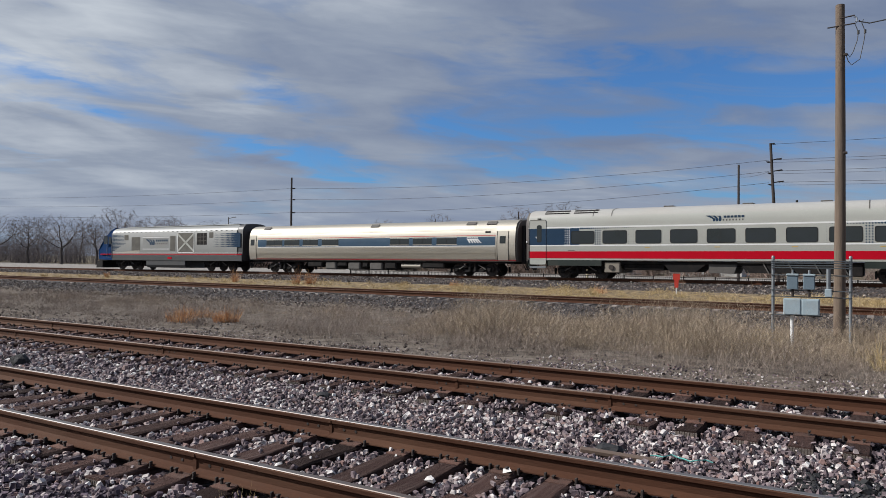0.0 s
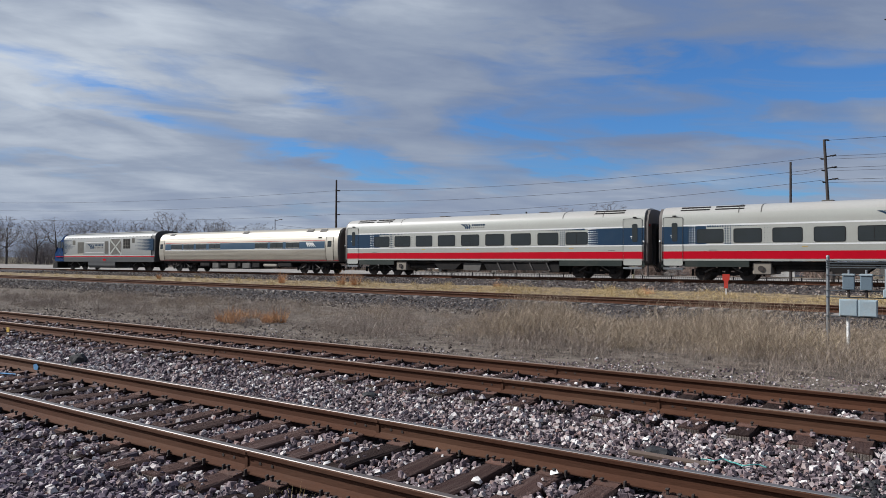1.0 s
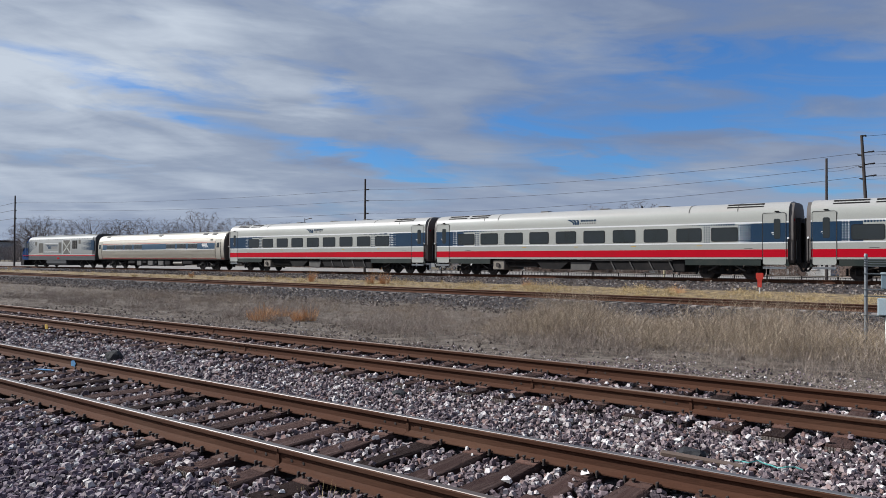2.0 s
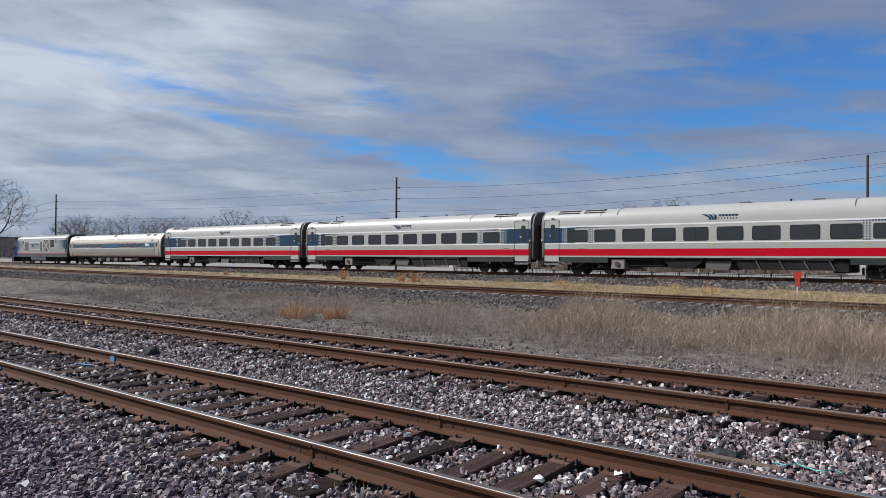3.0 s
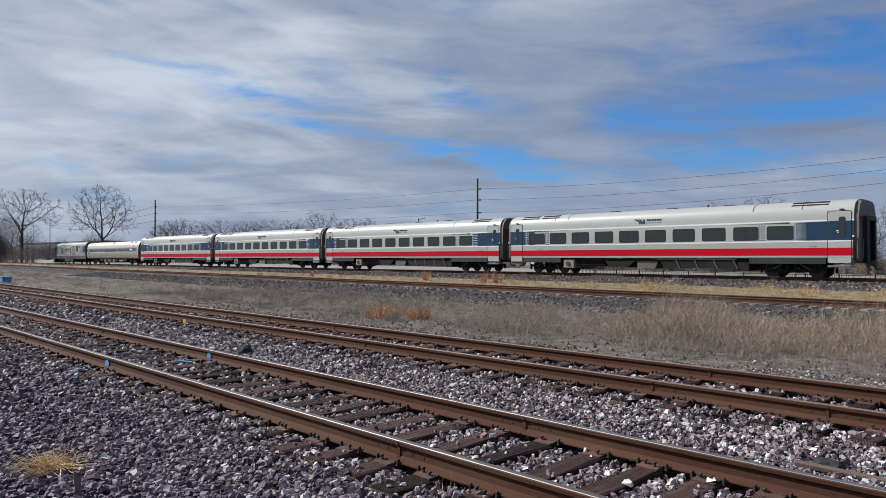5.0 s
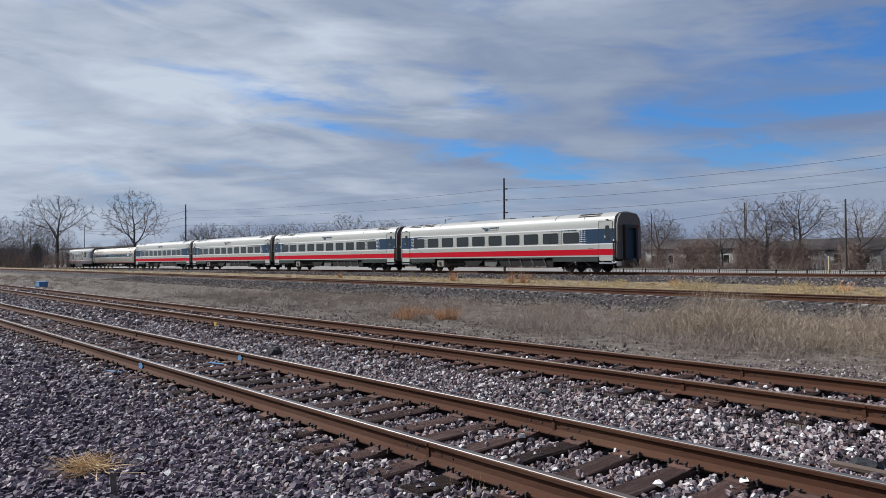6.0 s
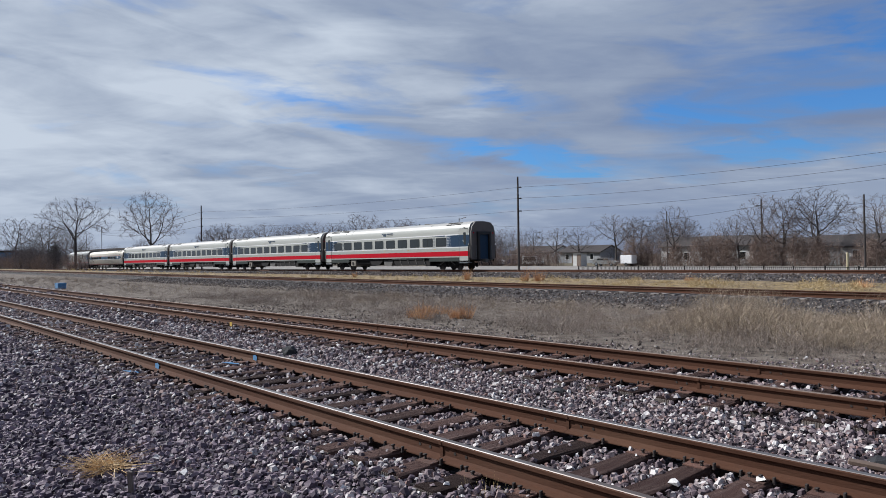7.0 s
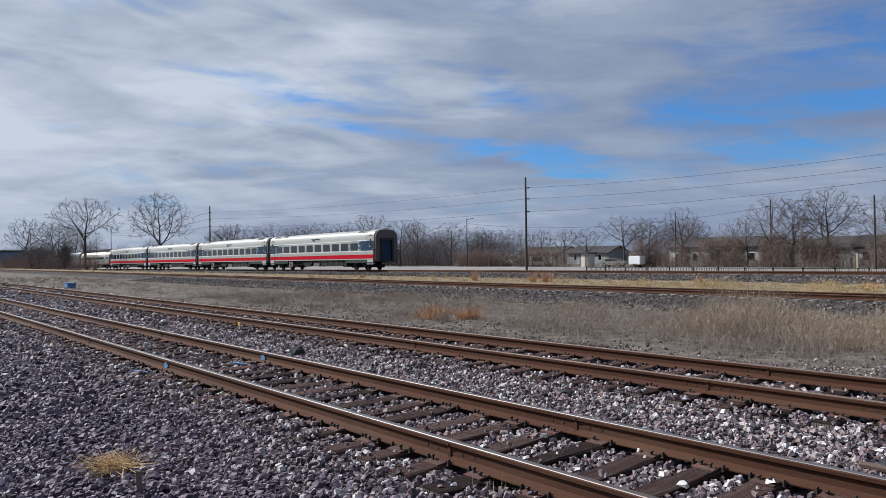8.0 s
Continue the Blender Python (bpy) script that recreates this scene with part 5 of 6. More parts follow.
# ---- trees ----
def grow(seed, height, spread, clear, marks=900):
    """Two shapes, trunk with main limbs and the fine crown, of a bare tree whose limbs grow out to fill a domed crown."""
    rng = np.random.default_rng(seed)
    H = height
    a, q = rng.uniform(0, 2 * np.pi, marks), rng.random(marks) ** 0.38
    e = np.arcsin(rng.uniform(-0.55, 1.0, marks))
    lobes = 1 + 0.16 * np.sin(2 * a + seed) + 0.12 * np.sin(5 * a + 3 * e)
    mid = H * (clear + (1 - clear) * 0.44)
    goal = np.stack([q * lobes * spread * H * np.cos(e) * np.cos(a), q * lobes * spread * H * np.cos(e) * np.sin(a), mid + q * (H - mid) * np.sin(e) * (0.92 + 0.08 * lobes)], -1)
    step = 0.028 * H
    lean = rng.normal(0, 0.05, 2)
    nodes = [np.array([lean[0] * z, lean[1] * z, z]) for z in np.arange(-0.1, H * clear, step)]
    mother = [-1] + list(range(len(nodes) - 1))
    alive = np.ones(marks, bool)
    for _ in range(60):
        P = np.array(nodes)
        d = goal[alive][:, None] - P[None]
        dist = np.linalg.norm(d, axis=2)
        near = dist.argmin(1)
        born = 0
        for k in np.unique(near):
            pull = d[near == k, k] / dist[near == k, k][:, None]
            w = pull.mean(0) + rng.normal(0, 0.10, 3) + np.array([0, 0, 0.12])
            n = nodes[k] + w / (np.linalg.norm(w) + 1e-6) * step
            if np.linalg.norm(P - n, axis=1).min() > 0.4 * step:
                nodes.append(n)
                mother.append(int(k))
                born += 1
        d = np.linalg.norm(goal[:, None] - np.array(nodes)[None], axis=2).min(1)
        alive &= d > 1.7 * step
        if not alive.any() or not born:
            break
    n = len(nodes)
    flow = np.zeros(n)
    tips = set(range(n)) - set(mother)
    for k in range(n - 1, -1, -1):
        if k in tips:
            flow[k] += 1
        if mother[k] >= 0:
            flow[mother[k]] += flow[k]
    rad = 0.018 * H * (flow / flow[0]) ** 0.56
    rad = np.maximum(rad, 0.0009 * H)
    trunk, crown = Shape(), Shape()
    r = random.Random(seed)
    for k in range(1, n):
        m = mother[k]
        big = rad[k] > 0.0034 * H
        (trunk if big else crown).tube(nodes[m], nodes[k], min(rad[m], rad[k] * 1.35), rad[k], 7 if big else 3, caps=False)
        if not big:
            a, p = Vector(nodes[m]), Vector(nodes[k])
            w = (p - a).normalized()
            for _ in range(9 if k in tips else 5):
                v = (w + Vector((r.gauss(0, 0.45), r.gauss(0, 0.45), r.gauss(0.12, 0.42)))).normalized()
                o = a.lerp(p, r.random())
                q = o + v * H * r.uniform(0.03, 0.085)
                s = v.orthogonal().normalized() * 0.0006 * H
                crown.add([o - s, o + s, q], [(0, 1, 2)])
    return trunk, crown


def make_tree(seed, height, spread, clear, label):
    trunk, crown = grow(seed, height, spread, clear)
    tree = thing("bare_tree", label, "tree", "bare trees behind the railway")
    part("trunk", trunk, BARK, tree, "grey-brown trunk and limbs")
    part("crown", crown, TWIG, tree, "leafless crown of fine twigs")
    return tree


TREE_KINDS = [make_tree(5, 10, 0.46, 0.36, "leafless broad winter tree with a rounded crown"), make_tree(6, 10, 0.36, 0.24, "leafless winter tree with upright limbs"),
              make_tree(17, 10, 0.44, 0.26, "leafless winter tree with a wide fine crown"), make_tree(8, 10, 0.28, 0.20, "leafless narrow winter tree"),
              make_tree(31, 10, 0.38, 0.22, "leafless winter tree with a forked trunk")]
USED = set()


def plant(x, y, height, kind, turn=0.0, wide=1.0):
    z = float(ground_z(y))
    k = height / 10.0
    src = TREE_KINDS[kind]
    if kind in USED:
        ob = copy_thing(src, pose(x, y, z, 0, 0, turn))
    else:
        USED.add(kind)
        ob = src
    ob.matrix_basis = pose(x, y, z, 0, 0, turn) @ Matrix.Diagonal((k * wide, k * wide, k, 1))


for x, y, height, kind, turn, wide in (
        (-166, 40.5, 15.4, 0, 20, 1.02), (-183, 62, 19.5, 2, 60, 1.05), (-280, 50, 17.5, 1, 0, 1.1), (-262, 56, 15, 4, 140, 1.1), (-300, 62, 17, 0, 200, 1.2),
        (-213, 95, 13.6, 2, 10, 1.3), (-205, 99, 12.6, 1, 75, 1.2), (-186, 95, 12.6, 0, 110, 1.3), (-178, 98, 11.8, 4, 220, 1.2), (-159, 95, 11.5, 2, 140, 1.4), (-152, 99, 10.4, 3, 20, 1.2),
        (-139, 95, 12.6, 1, 30, 1.3), (-131, 98, 10.8, 2, 250, 1.2), (-140, 110, 11.6, 3, 160, 1.3), (-127, 110, 10.4, 0, 260, 1.2), (-120, 112, 9.2, 4, 70, 1.2), (-134, 130, 9.4, 1, 5, 1.3),
        (-125, 132, 8.8, 2, 95, 1.2), (-117, 130, 8.6, 3, 185, 1.3), (-108, 128, 8.4, 0, 300, 1.2), (-100, 126, 8.2, 4, 35, 1.3), (-80, 112, 9.6, 0, 125, 1.1), (-76, 114, 9.0, 2, 215, 1.1), (-71.5, 116, 8.2, 4, 30, 1.2),
        (-95, 140, 9.6, 0, 45, 1.3), (-86, 138, 9.0, 4, 155, 1.2), (-62.5, 102.5, 10.0, 1, 60, 1.1), (-67.5, 113, 8.6, 0, 240, 1.2), (-51.5, 102.5, 7.6, 3, 15, 1.1),
        (-47.8, 102.5, 10.6, 4, 100, 1.15), (-45.2, 103, 10.0, 1, 10, 1.2), (-41, 104, 11.0, 0, 190, 1.1), (-33, 103, 9.6, 2, 50, 1.2), (-28, 104, 9.4, 3, 130, 1.3), (-36, 114, 8.6, 0, 80, 1.2), (-22, 110, 9.2, 4, 200, 1.3),
        (-15, 112, 9.0, 1, 20, 1.3), (-6, 110, 9.0, 2, 90, 1.3), (-230, 100, 13, 4, 33, 1.3), (-245, 104, 13, 0, 77, 1.3), (-75, 128, 8.8, 3, 10, 1.3), (-68, 130, 9.0, 1, 80, 1.3),
        (-36, 128, 9.0, 4, 60, 1.3), (-52, 130, 9.2, 0, 170, 1.3), (-24, 126, 9.2, 2, 10, 1.3), (-110, 104, 7.5, 2, 200, 1.1), (-150, 118, 11.5, 4, 20, 1.3), (-170, 120, 12, 1, 120, 1.3),
        (-195, 122, 13, 3, 220, 1.3), (-222, 125, 14, 2, 320, 1.3), (-200, 66, 8.5, 3, 100, 1.3), (-208, 52, 7.5, 4, 100, 1.3), (-330, 80, 17, 2, 100, 1.2), (-360, 84, 17, 1, 10, 1.2)):
    plant(x, y, height, kind, turn, wide)


def thicket(name, label, material, spots, seed, twigs=260, category="brush"):
    """Bare brush: a few stems from each foot and a domed tangle of short twigs over them. spots: x, y, radius, height."""
    rng = np.random.default_rng(seed)
    V = []
    for x, y, rad, h in spots:
        n = int(twigs * max(1.0, rad / 1.5))
        m = n // 22
        a, q = rng.uniform(0, 2 * np.pi, n), np.sqrt(rng.random(n))
        far = 1 + np.hypot(x, y) / 120.0
        z = float(ground_z(y)) - 0.05
        p = np.stack([x + rad * q * np.cos(a), y + 0.7 * rad * q * np.sin(a), z + h * (1 - 0.45 * q ** 2.2) * (0.12 + 0.86 * rng.random(n) ** 0.65)], -1)
        d = np.stack([np.cos(a) * q, np.sin(a) * q, np.full(n, 0.55)], -1) + rng.normal(0, 0.6, (n, 3))
        d *= (rng.uniform(0.07, 0.17, n) * max(h, 1.4))[:, None]
        stem = np.stack([x + 0.35 * rad * rng.normal(0, 1, m), y + 0.3 * rad * rng.normal(0, 1, m), np.full(m, z)], -1)
        rise = np.stack([rng.normal(0, 0.4 * rad, m), rng.normal(0, 0.3 * rad, m), h * rng.uniform(0.5, 0.95, m)], -1)
        p, d = np.concatenate([p, stem]), np.concatenate([d, rise])
        w = np.concatenate([rng.uniform(0.008, 0.020, n), rng.uniform(0.02, 0.05, m)]) * far
        s = rng.normal(0, 1, (n + m, 3))
        s *= (w / np.linalg.norm(s, axis=1) / 2)[:, None]
        V.append(np.stack([p - s, p + s, p + d], 1))
    V = np.concatenate(V)
    n = len(V)
    return tagged(new(name, raw(name, V.reshape(-1, 3), np.arange(3 * n).reshape(-1, 3), material)), label, category, kind="stuff")


R = random.Random(44)
thicket("low_brush", "low dark bare brush along the lot's far edge", BRUSH,
        [(R.uniform(-76, 6), R.uniform(100.8, 104), R.uniform(1.2, 2.2), R.uniform(0.8, 2.0)) for _ in range(70)]
        + [(R.uniform(-114, -84), R.uniform(100.6, 103), R.uniform(1.2, 2.2), R.uniform(2.0, 4.6)) for _ in range(60)], 51, 380)


thicket("house_brush", "tall tangled brown brush before the houses", BRUSH,
        [(R.uniform(-66, -8), R.uniform(101, 104.5), R.uniform(1.2, 2.6), R.choice((1.6, 2.2, 3.0, 4.6))) for _ in range(26)], 55, 480)


def mound(x, y, rad, h, n, seed):
    """A rounded bush: a dome of short tangled twigs over a few thick stems."""
    rng = np.random.default_rng(seed)
    a, q = rng.uniform(0, 2 * np.pi, n), np.sqrt(rng.random(n))
    lobes = 0.82 + 0.18 * np.sin(3 * a + seed) * np.sin(5 * a + 2 * seed)
    p = np.stack([x + rad * q * lobes * np.cos(a), y + 0.7 * rad * q * lobes * np.sin(a), -0.35 + h * np.sqrt(np.clip(1 - q * q, 0.02, 1)) * rng.random(n) ** 0.6], -1)
    d = rng.normal(0, 1, (n, 3)) * (0.16 * h * rng.uniform(0.4, 1.3, n))[:, None] + np.array([0, 0, 0.05 * h])
    s = rng.normal(0, 1, (n, 3))
    s *= (rng.uniform(0.012, 0.034, n) / np.linalg.norm(s, axis=1))[:, None]
    stems = np.stack([np.stack([x + 0.3 * rad * rng.normal(0, 1, 24), y + 0.2 * rad * rng.normal(0, 1, 24), np.full(24, -0.4)], -1)] * 3, 1)
    stems[:, 1, 0] += 0.09
    stems[:, 2] += np.stack([rng.normal(0, 0.35 * rad, 24), rng.normal(0, 0.2 * rad, 24), rng.uniform(0.5, 0.95, 24) * h], -1)
    v = np.concatenate([np.stack([p - s, p + s, p + d], 1), stems])
    ob = new("brown_bush", raw("brown_bush", v.reshape(-1, 3), np.arange(3 * len(v)).reshape(-1, 3), BRUSH))
    tagged(ob, "rounded tangled brown bush before the houses", "bush", "brown bushes before the houses")


for k, (x, y, rad, h) in enumerate(((-69.4, 101.6, 1.9, 4.9), (-67.2, 102.4, 1.6, 4.6), (-57.2, 101.6, 2.3, 4.7), (-54.6, 102, 2.2, 5.0), (-52.6, 101.8, 1.6, 4.2), (-48.4, 102, 1.7, 4.4), (-46.2, 101.8, 1.9, 5.2),
                                    (-43.0, 102, 1.9, 4.6), (-40.4, 102.2, 1.8, 4.0), (-61.5, 102, 1.7, 3.6), (-33.5, 102, 1.8, 3.6), (-27.5, 102, 2.2, 4.2), (-20, 102, 2.4, 4.4), (-12, 102, 2.4, 4.2))):
    mound(x, y, rad, h, 2000, 300 + k)
thicket("grey_woods", "dense grey-brown bare woods in the distance", WOODS,
        [(R.uniform(-150, -104), R.uniform(104, 118), R.uniform(2, 3.4), R.uniform(5, 9)) for _ in range(70)]
        + [(R.uniform(-260, -140), R.uniform(98, 125), R.uniform(2.5, 4), R.uniform(5, 8.5)) for _ in range(110)]
        + [(R.uniform(-104, 10), R.uniform(130, 160), R.uniform(2.5, 4), R.uniform(4, 7)) for _ in range(80)]
        + [(R.uniform(-560, -260), R.uniform(60, 150), R.uniform(4, 8), R.uniform(6, 11)) for _ in range(90)], 52, 270)
thicket("track_side_brush", "dark brush beside the main line", BRUSH,
        [(R.uniform(-215, -158), R.uniform(36, 41.5), R.uniform(1.6, 3), R.uniform(1.4, 4.6)) for _ in range(30)]
        + [(R.uniform(-330, -215), R.uniform(34, 42), R.uniform(2.5, 4), R.uniform(1.5, 5)) for _ in range(22)], 53, 330)
thicket("hazy_brush", "tall grey brush beside the main line", WOODS,
        [(R.uniform(-228, -178), R.uniform(37.5, 41.5), R.uniform(1.6, 3.0), R.uniform(3.5, 7.5)) for _ in range(26)], 56, 520)
thicket("dark_thicket", "dark tangled creeper mound beside the main line", BARK, [(-186 + 0.8 * k, 41 - 0.2 * k, 1.3, 6.0) for k in range(5)], 54, 900)


# ---- poles and wires ----
def wire(pole, name, a, b, sag, rad):
    s = Shape()
    a, b = Vector(a), Vector(b)
    pts = [a.lerp(b, k / 14) - Vector((0, 0, sag * 4 * (k / 14) * (1 - k / 14))) for k in range(15)]
    s.chain(pts, rad, 4)
    return tagged(new(name, s.mesh(name, WIRE)), "thin black overhead wire between poles", "wire", "overhead wires")


def utility_pole(x, y, top, arms=(), lean=0.0, label="dark wooden utility pole", rad=0.15):
    z = float(ground_z(y))
    pole = thing("utility_pole", label, "pole", "utility poles", at=pose(x, y, z, 0, lean, 0))
    h = top - z
    part("shaft", Shape().tube((0, 0, -0.3), (0, 0, h), rad, rad * 0.66, 10), POLE_DARK, pole)
    for drop, reach in arms:
        s = Shape().tube((0, 0, h - drop), (reach, -0.05, h - drop + 0.05), 0.045, n=6)
        for k in range(4):
            s.tube((reach * (0.55 + 0.12 * k), -0.04, h - drop + 0.0), (reach * (0.55 + 0.12 * k) + 0.03, -0.04, h - drop + 0.04), 0.10, n=8)
        part("insulator", s, UNDER, pole, "dark post insulator")
    return pole


utility_pole(-58, 62, 11.0, ((1.3, 0.55), (2.6, 0.55), (4.1, 0.55)))
utility_pole(-123.5, 50.5, 11.3, ((1.2, 0.55), (2.4, 0.55), (3.7, 0.55)))
utility_pole(-6.5, 62, 11.2, ((0.1, 0.3), (1.35, 0.75), (1.5, -0.35), (2.25, 0.75), (2.4, -0.3), (3.15, 0.8), (3.3, -0.3)), -3.0, "leaning dark wooden utility pole with insulators")
utility_pole(-11.6, 76, 11.4)
utility_pole(-49.2, 105, 9.5, ((0.9, -0.8),))
utility_pole(-33, 98, 8.7)
utility_pole(-64.3, 104, 8.6, (), 0, "thin dark utility pole", 0.1)
utility_pole(-305, 84, 15.5, ((1.2, -0.8),))
utility_pole(-350, 90, 13.0)
P2, P1, PR, PX = (-123.5, 50.5, 11.3), (-58, 62, 11.0), (-6.9, 62, 11.2), (46, 60, 11.5)
for drop in (1.25, 2.55, 4.05):
    d2 = drop * 0.9
    dr = {1.25: 1.35, 2.55: 2.25, 4.05: 3.15}[drop]
    wire(None, "overhead_wire", (P2[0] + 0.5, P2[1], P2[2] - d2), (P1[0] + 0.5, P1[1], P1[2] - drop), 0.55, 0.013)
    wire(None, "overhead_wire", (P1[0] + 0.5, P1[1], P1[2] - drop), (PR[0] - 0.3, PR[1], PR[2] - dr), 0.7, 0.013)
    wire(None, "overhead_wire", (PR[0] + 0.7, PR[1], PR[2] - dr), (PX[0], PX[1], PX[2] - dr), 0.5, 0.013)
    wire(None, "overhead_wire", (PR[0] - 0.2, PR[1], PR[2] - dr - 0.2), (PX[0], PX[1] - 4, PX[2] - dr - 0.1), 0.7, 0.010)
    wire(None, "overhead_wire", (P2[0], P2[1], P2[2] - d2), (-305, 84, 14.5 - 0.5 * drop), 1.2, 0.03)
wire(None, "overhead_wire", (PR[0], PR[1], PR[2] - 0.1), (PX[0], PX[1], PX[2]), 0.4, 0.014)
wire(None, "overhead_wire", (PR[0] - 0.2, PR[1], PR[2] - 2.2), (-11.6, 76, 10.2), 0.2, 0.014)
wire(None, "overhead_wire", (-49.6, 105, 8.5), (-110.3, 100, 8.6), 1.8, 0.02)
wire(None, "overhead_wire", (-49.6, 105, 8.5), (-33, 98, 7.6), 0.3, 0.02)


def lamp_pole():
    pole = thing("street_lamp", "thin dark street lamp pole with an arm", "street lamp", at=pose(-110.3, 100, -0.35))
    part("shaft", Shape().tube((0, 0, 0), (0, 0, 10.0), 0.12, 0.07, 8), POLE_DARK, pole)
    part("arm", Shape().tube((0, 0, 9.7), (1.5, 0, 9.95), 0.05, n=6), POLE_DARK, pole)
    part("lamp_head", Shape().box(1.3, 2.0, -0.15, 0.15, 9.88, 10.02, 0.04), UNDER_GREY, pole)


lamp_pole()


def near_pole():
    x, y = -0.82, 22.5
    z = float(ground_z(y))
    pole = thing("wooden_pole", "weathered brown wooden pole standing in dry grass", "pole", at=pose(x, y, z))
    h = 8.85 - z
    s = Shape()
    n, rings = 14, 9
    r = random.Random(9)
    v = []
    for k in range(rings):
        u = k / (rings - 1)
        for i in range(n):
            a = 2 * math.pi * i / n
            rad = (0.152 - 0.040 * u) * (1 + r.uniform(-0.02, 0.02))
            v.append((rad * math.cos(a) + 0.015 * math.sin(3 * u), rad * math.sin(a), -0.3 + (h + 0.3) * u))
    f = [(k * n + i, k * n + (i + 1) % n, (k + 1) * n + (i + 1) % n, (k + 1) * n + i) for k in range(rings - 1) for i in range(n)] + [tuple(range((rings - 1) * n, rings * n))]
    part("shaft", s.add(v, f), POLE_WOOD, pole, "split and weathered wooden shaft", True)
    for dz, reach in ((0.40, 0.36), (0.62, 0.36)):
        part("hook", Shape().tube((-0.30 if dz > 0.5 else 0, -0.1, h - dz), (reach, -0.1, h - dz + 0.03), 0.018, n=6), SPIKE, pole)
    s = Shape()
    for k in range(6):
        a, b = math.pi * k / 5 - 1.57, math.pi * (k + 1) / 5 - 1.57
        s.tube((0.36 + 0.05 * math.cos(a), -0.1, h - 0.48 + 0.07 * math.sin(a)), (0.36 + 0.05 * math.cos(b), -0.1, h - 0.48 + 0.07 * math.sin(b)), 0.016, n=6)
    part("clevis", s, GALV, pole)
    for dz in (1.41, 4.1):
        part("bracket", Shape().box(0.09, 0.19, -0.13, -0.05, h - dz - 0.035, h - dz + 0.03, 0.01), SPIKE, pole)
    for k, (x1, low) in enumerate(((0.42, 1.50), (0.58, 1.72))):
        s = Shape()
        pts = [Vector((0.14, -0.1, h - 1.38)), Vector((0.17 + 0.03 * k, -0.1, h - low + 0.12)), Vector((0.24 + 0.04 * k, -0.1, h - low)), Vector((x1 - 0.10, -0.1, h - low + 0.14)), Vector((x1, -0.1, h - 1.05)),
               Vector((x1 + 0.02, -0.1, h - 0.85)), Vector((x1 - 0.06, -0.1, h - 0.60)), Vector((0.48 + 0.08 * k, -0.1, h - 0.52))]
        s.chain(pts, 0.011)
        cable = part("drip_loop", s, WIRE, pole, "drooping black service cable")
        c = pts[5]
        part("connector", Shape().tube(c - Vector((0, 0, 0.05)), c + Vector((0, 0, 0.05)), 0.03, n=8), WIRE, cable)
    s = Shape()
    pts = [Vector((0.45, -0.1, h - 0.55)), Vector((0.7, -0.1, h - 0.64)), Vector((1.6, -0.3, h - 0.62)), Vector((6, -1, h - 0.5)), Vector((14, -2, h - 0.2))]
    s.chain(pts, 0.016)
    part("service_cable", s, WIRE, pole, "black twisted service cable")


near_pole()


def meter_rack():
    y = 20.5
    z = float(ground_z(y))
    rack = thing("meter_rack", "galvanised post rack with grey meter cabinets in dry grass", "electrical rack", at=pose(0, y, 0))
    for x in (-2.26, -0.50):
        post = part("post", Shape().tube((x, 0, z - 0.2), (x, 0, 1.86), 0.038, n=12), GALV, rack, "", True)
        part("cap", Shape().tube((x, 0, 1.86), (x, 0, 1.91), 0.046, 0.03, n=12), GALV, post)
    for zz in (1.77, 1.72, 1.66, 1.60, 1.41, 1.02, 0.86, 0.38):
        x1 = -0.50 if zz > 0.5 else -1.15
        part("strut", Shape().box(-2.30, x1 + 0.04, -0.055, -0.02, zz - 0.013, zz + 0.013, 0.004), STRUT, rack)
    for a in (-1.92, -1.54):
        box = part("meter_box", Shape().box(a, a + 0.26, -0.20, -0.06, 1.05, 1.43, 0.015), METER_BLUE, rack, "blue-grey meter box")
        part("lid", Shape().box(a - 0.01, a + 0.27, -0.225, -0.05, 1.40, 1.45, 0.01), BOX_GREY, box)
        part("conduit", Shape().tube((a + 0.13, -0.12, 0.86), (a + 0.13, -0.12, 1.06), 0.035, n=10), SPIKE, box)
        part("mast", Shape().tube((a + 0.13, -0.12, 1.44), (a + 0.13, -0.12, 1.55), 0.025, n=8), GALV, box)
    for a in (-1.99, -1.575):
        box = part("cabinet", Shape().box(a, a + 0.405, -0.26, -0.06, 0.40, 0.82, 0.012), BOX_GREY, rack, "pale grey square cabinet")
        part("door_panel", Shape().box(a + 0.02, a + 0.385, -0.272, -0.255, 0.42, 0.79, 0.006), BOX_GREY, box)
    part("ground_conduit", Shape().tube((-1.80, -0.12, z - 0.1), (-1.80, -0.12, 0.41), 0.04, n=10), WHITE, rack, "white plastic conduit")
    part("riser", Shape().tube((-0.98, -0.1, 0.9), (-0.98, -0.1, 1.58), 0.05, n=10), GALV, rack)
    part("junction_box", Shape().box(-1.06, -0.90, -0.18, -0.04, 0.88, 1.08, 0.012), BOX_GREY, rack)


meter_rack()


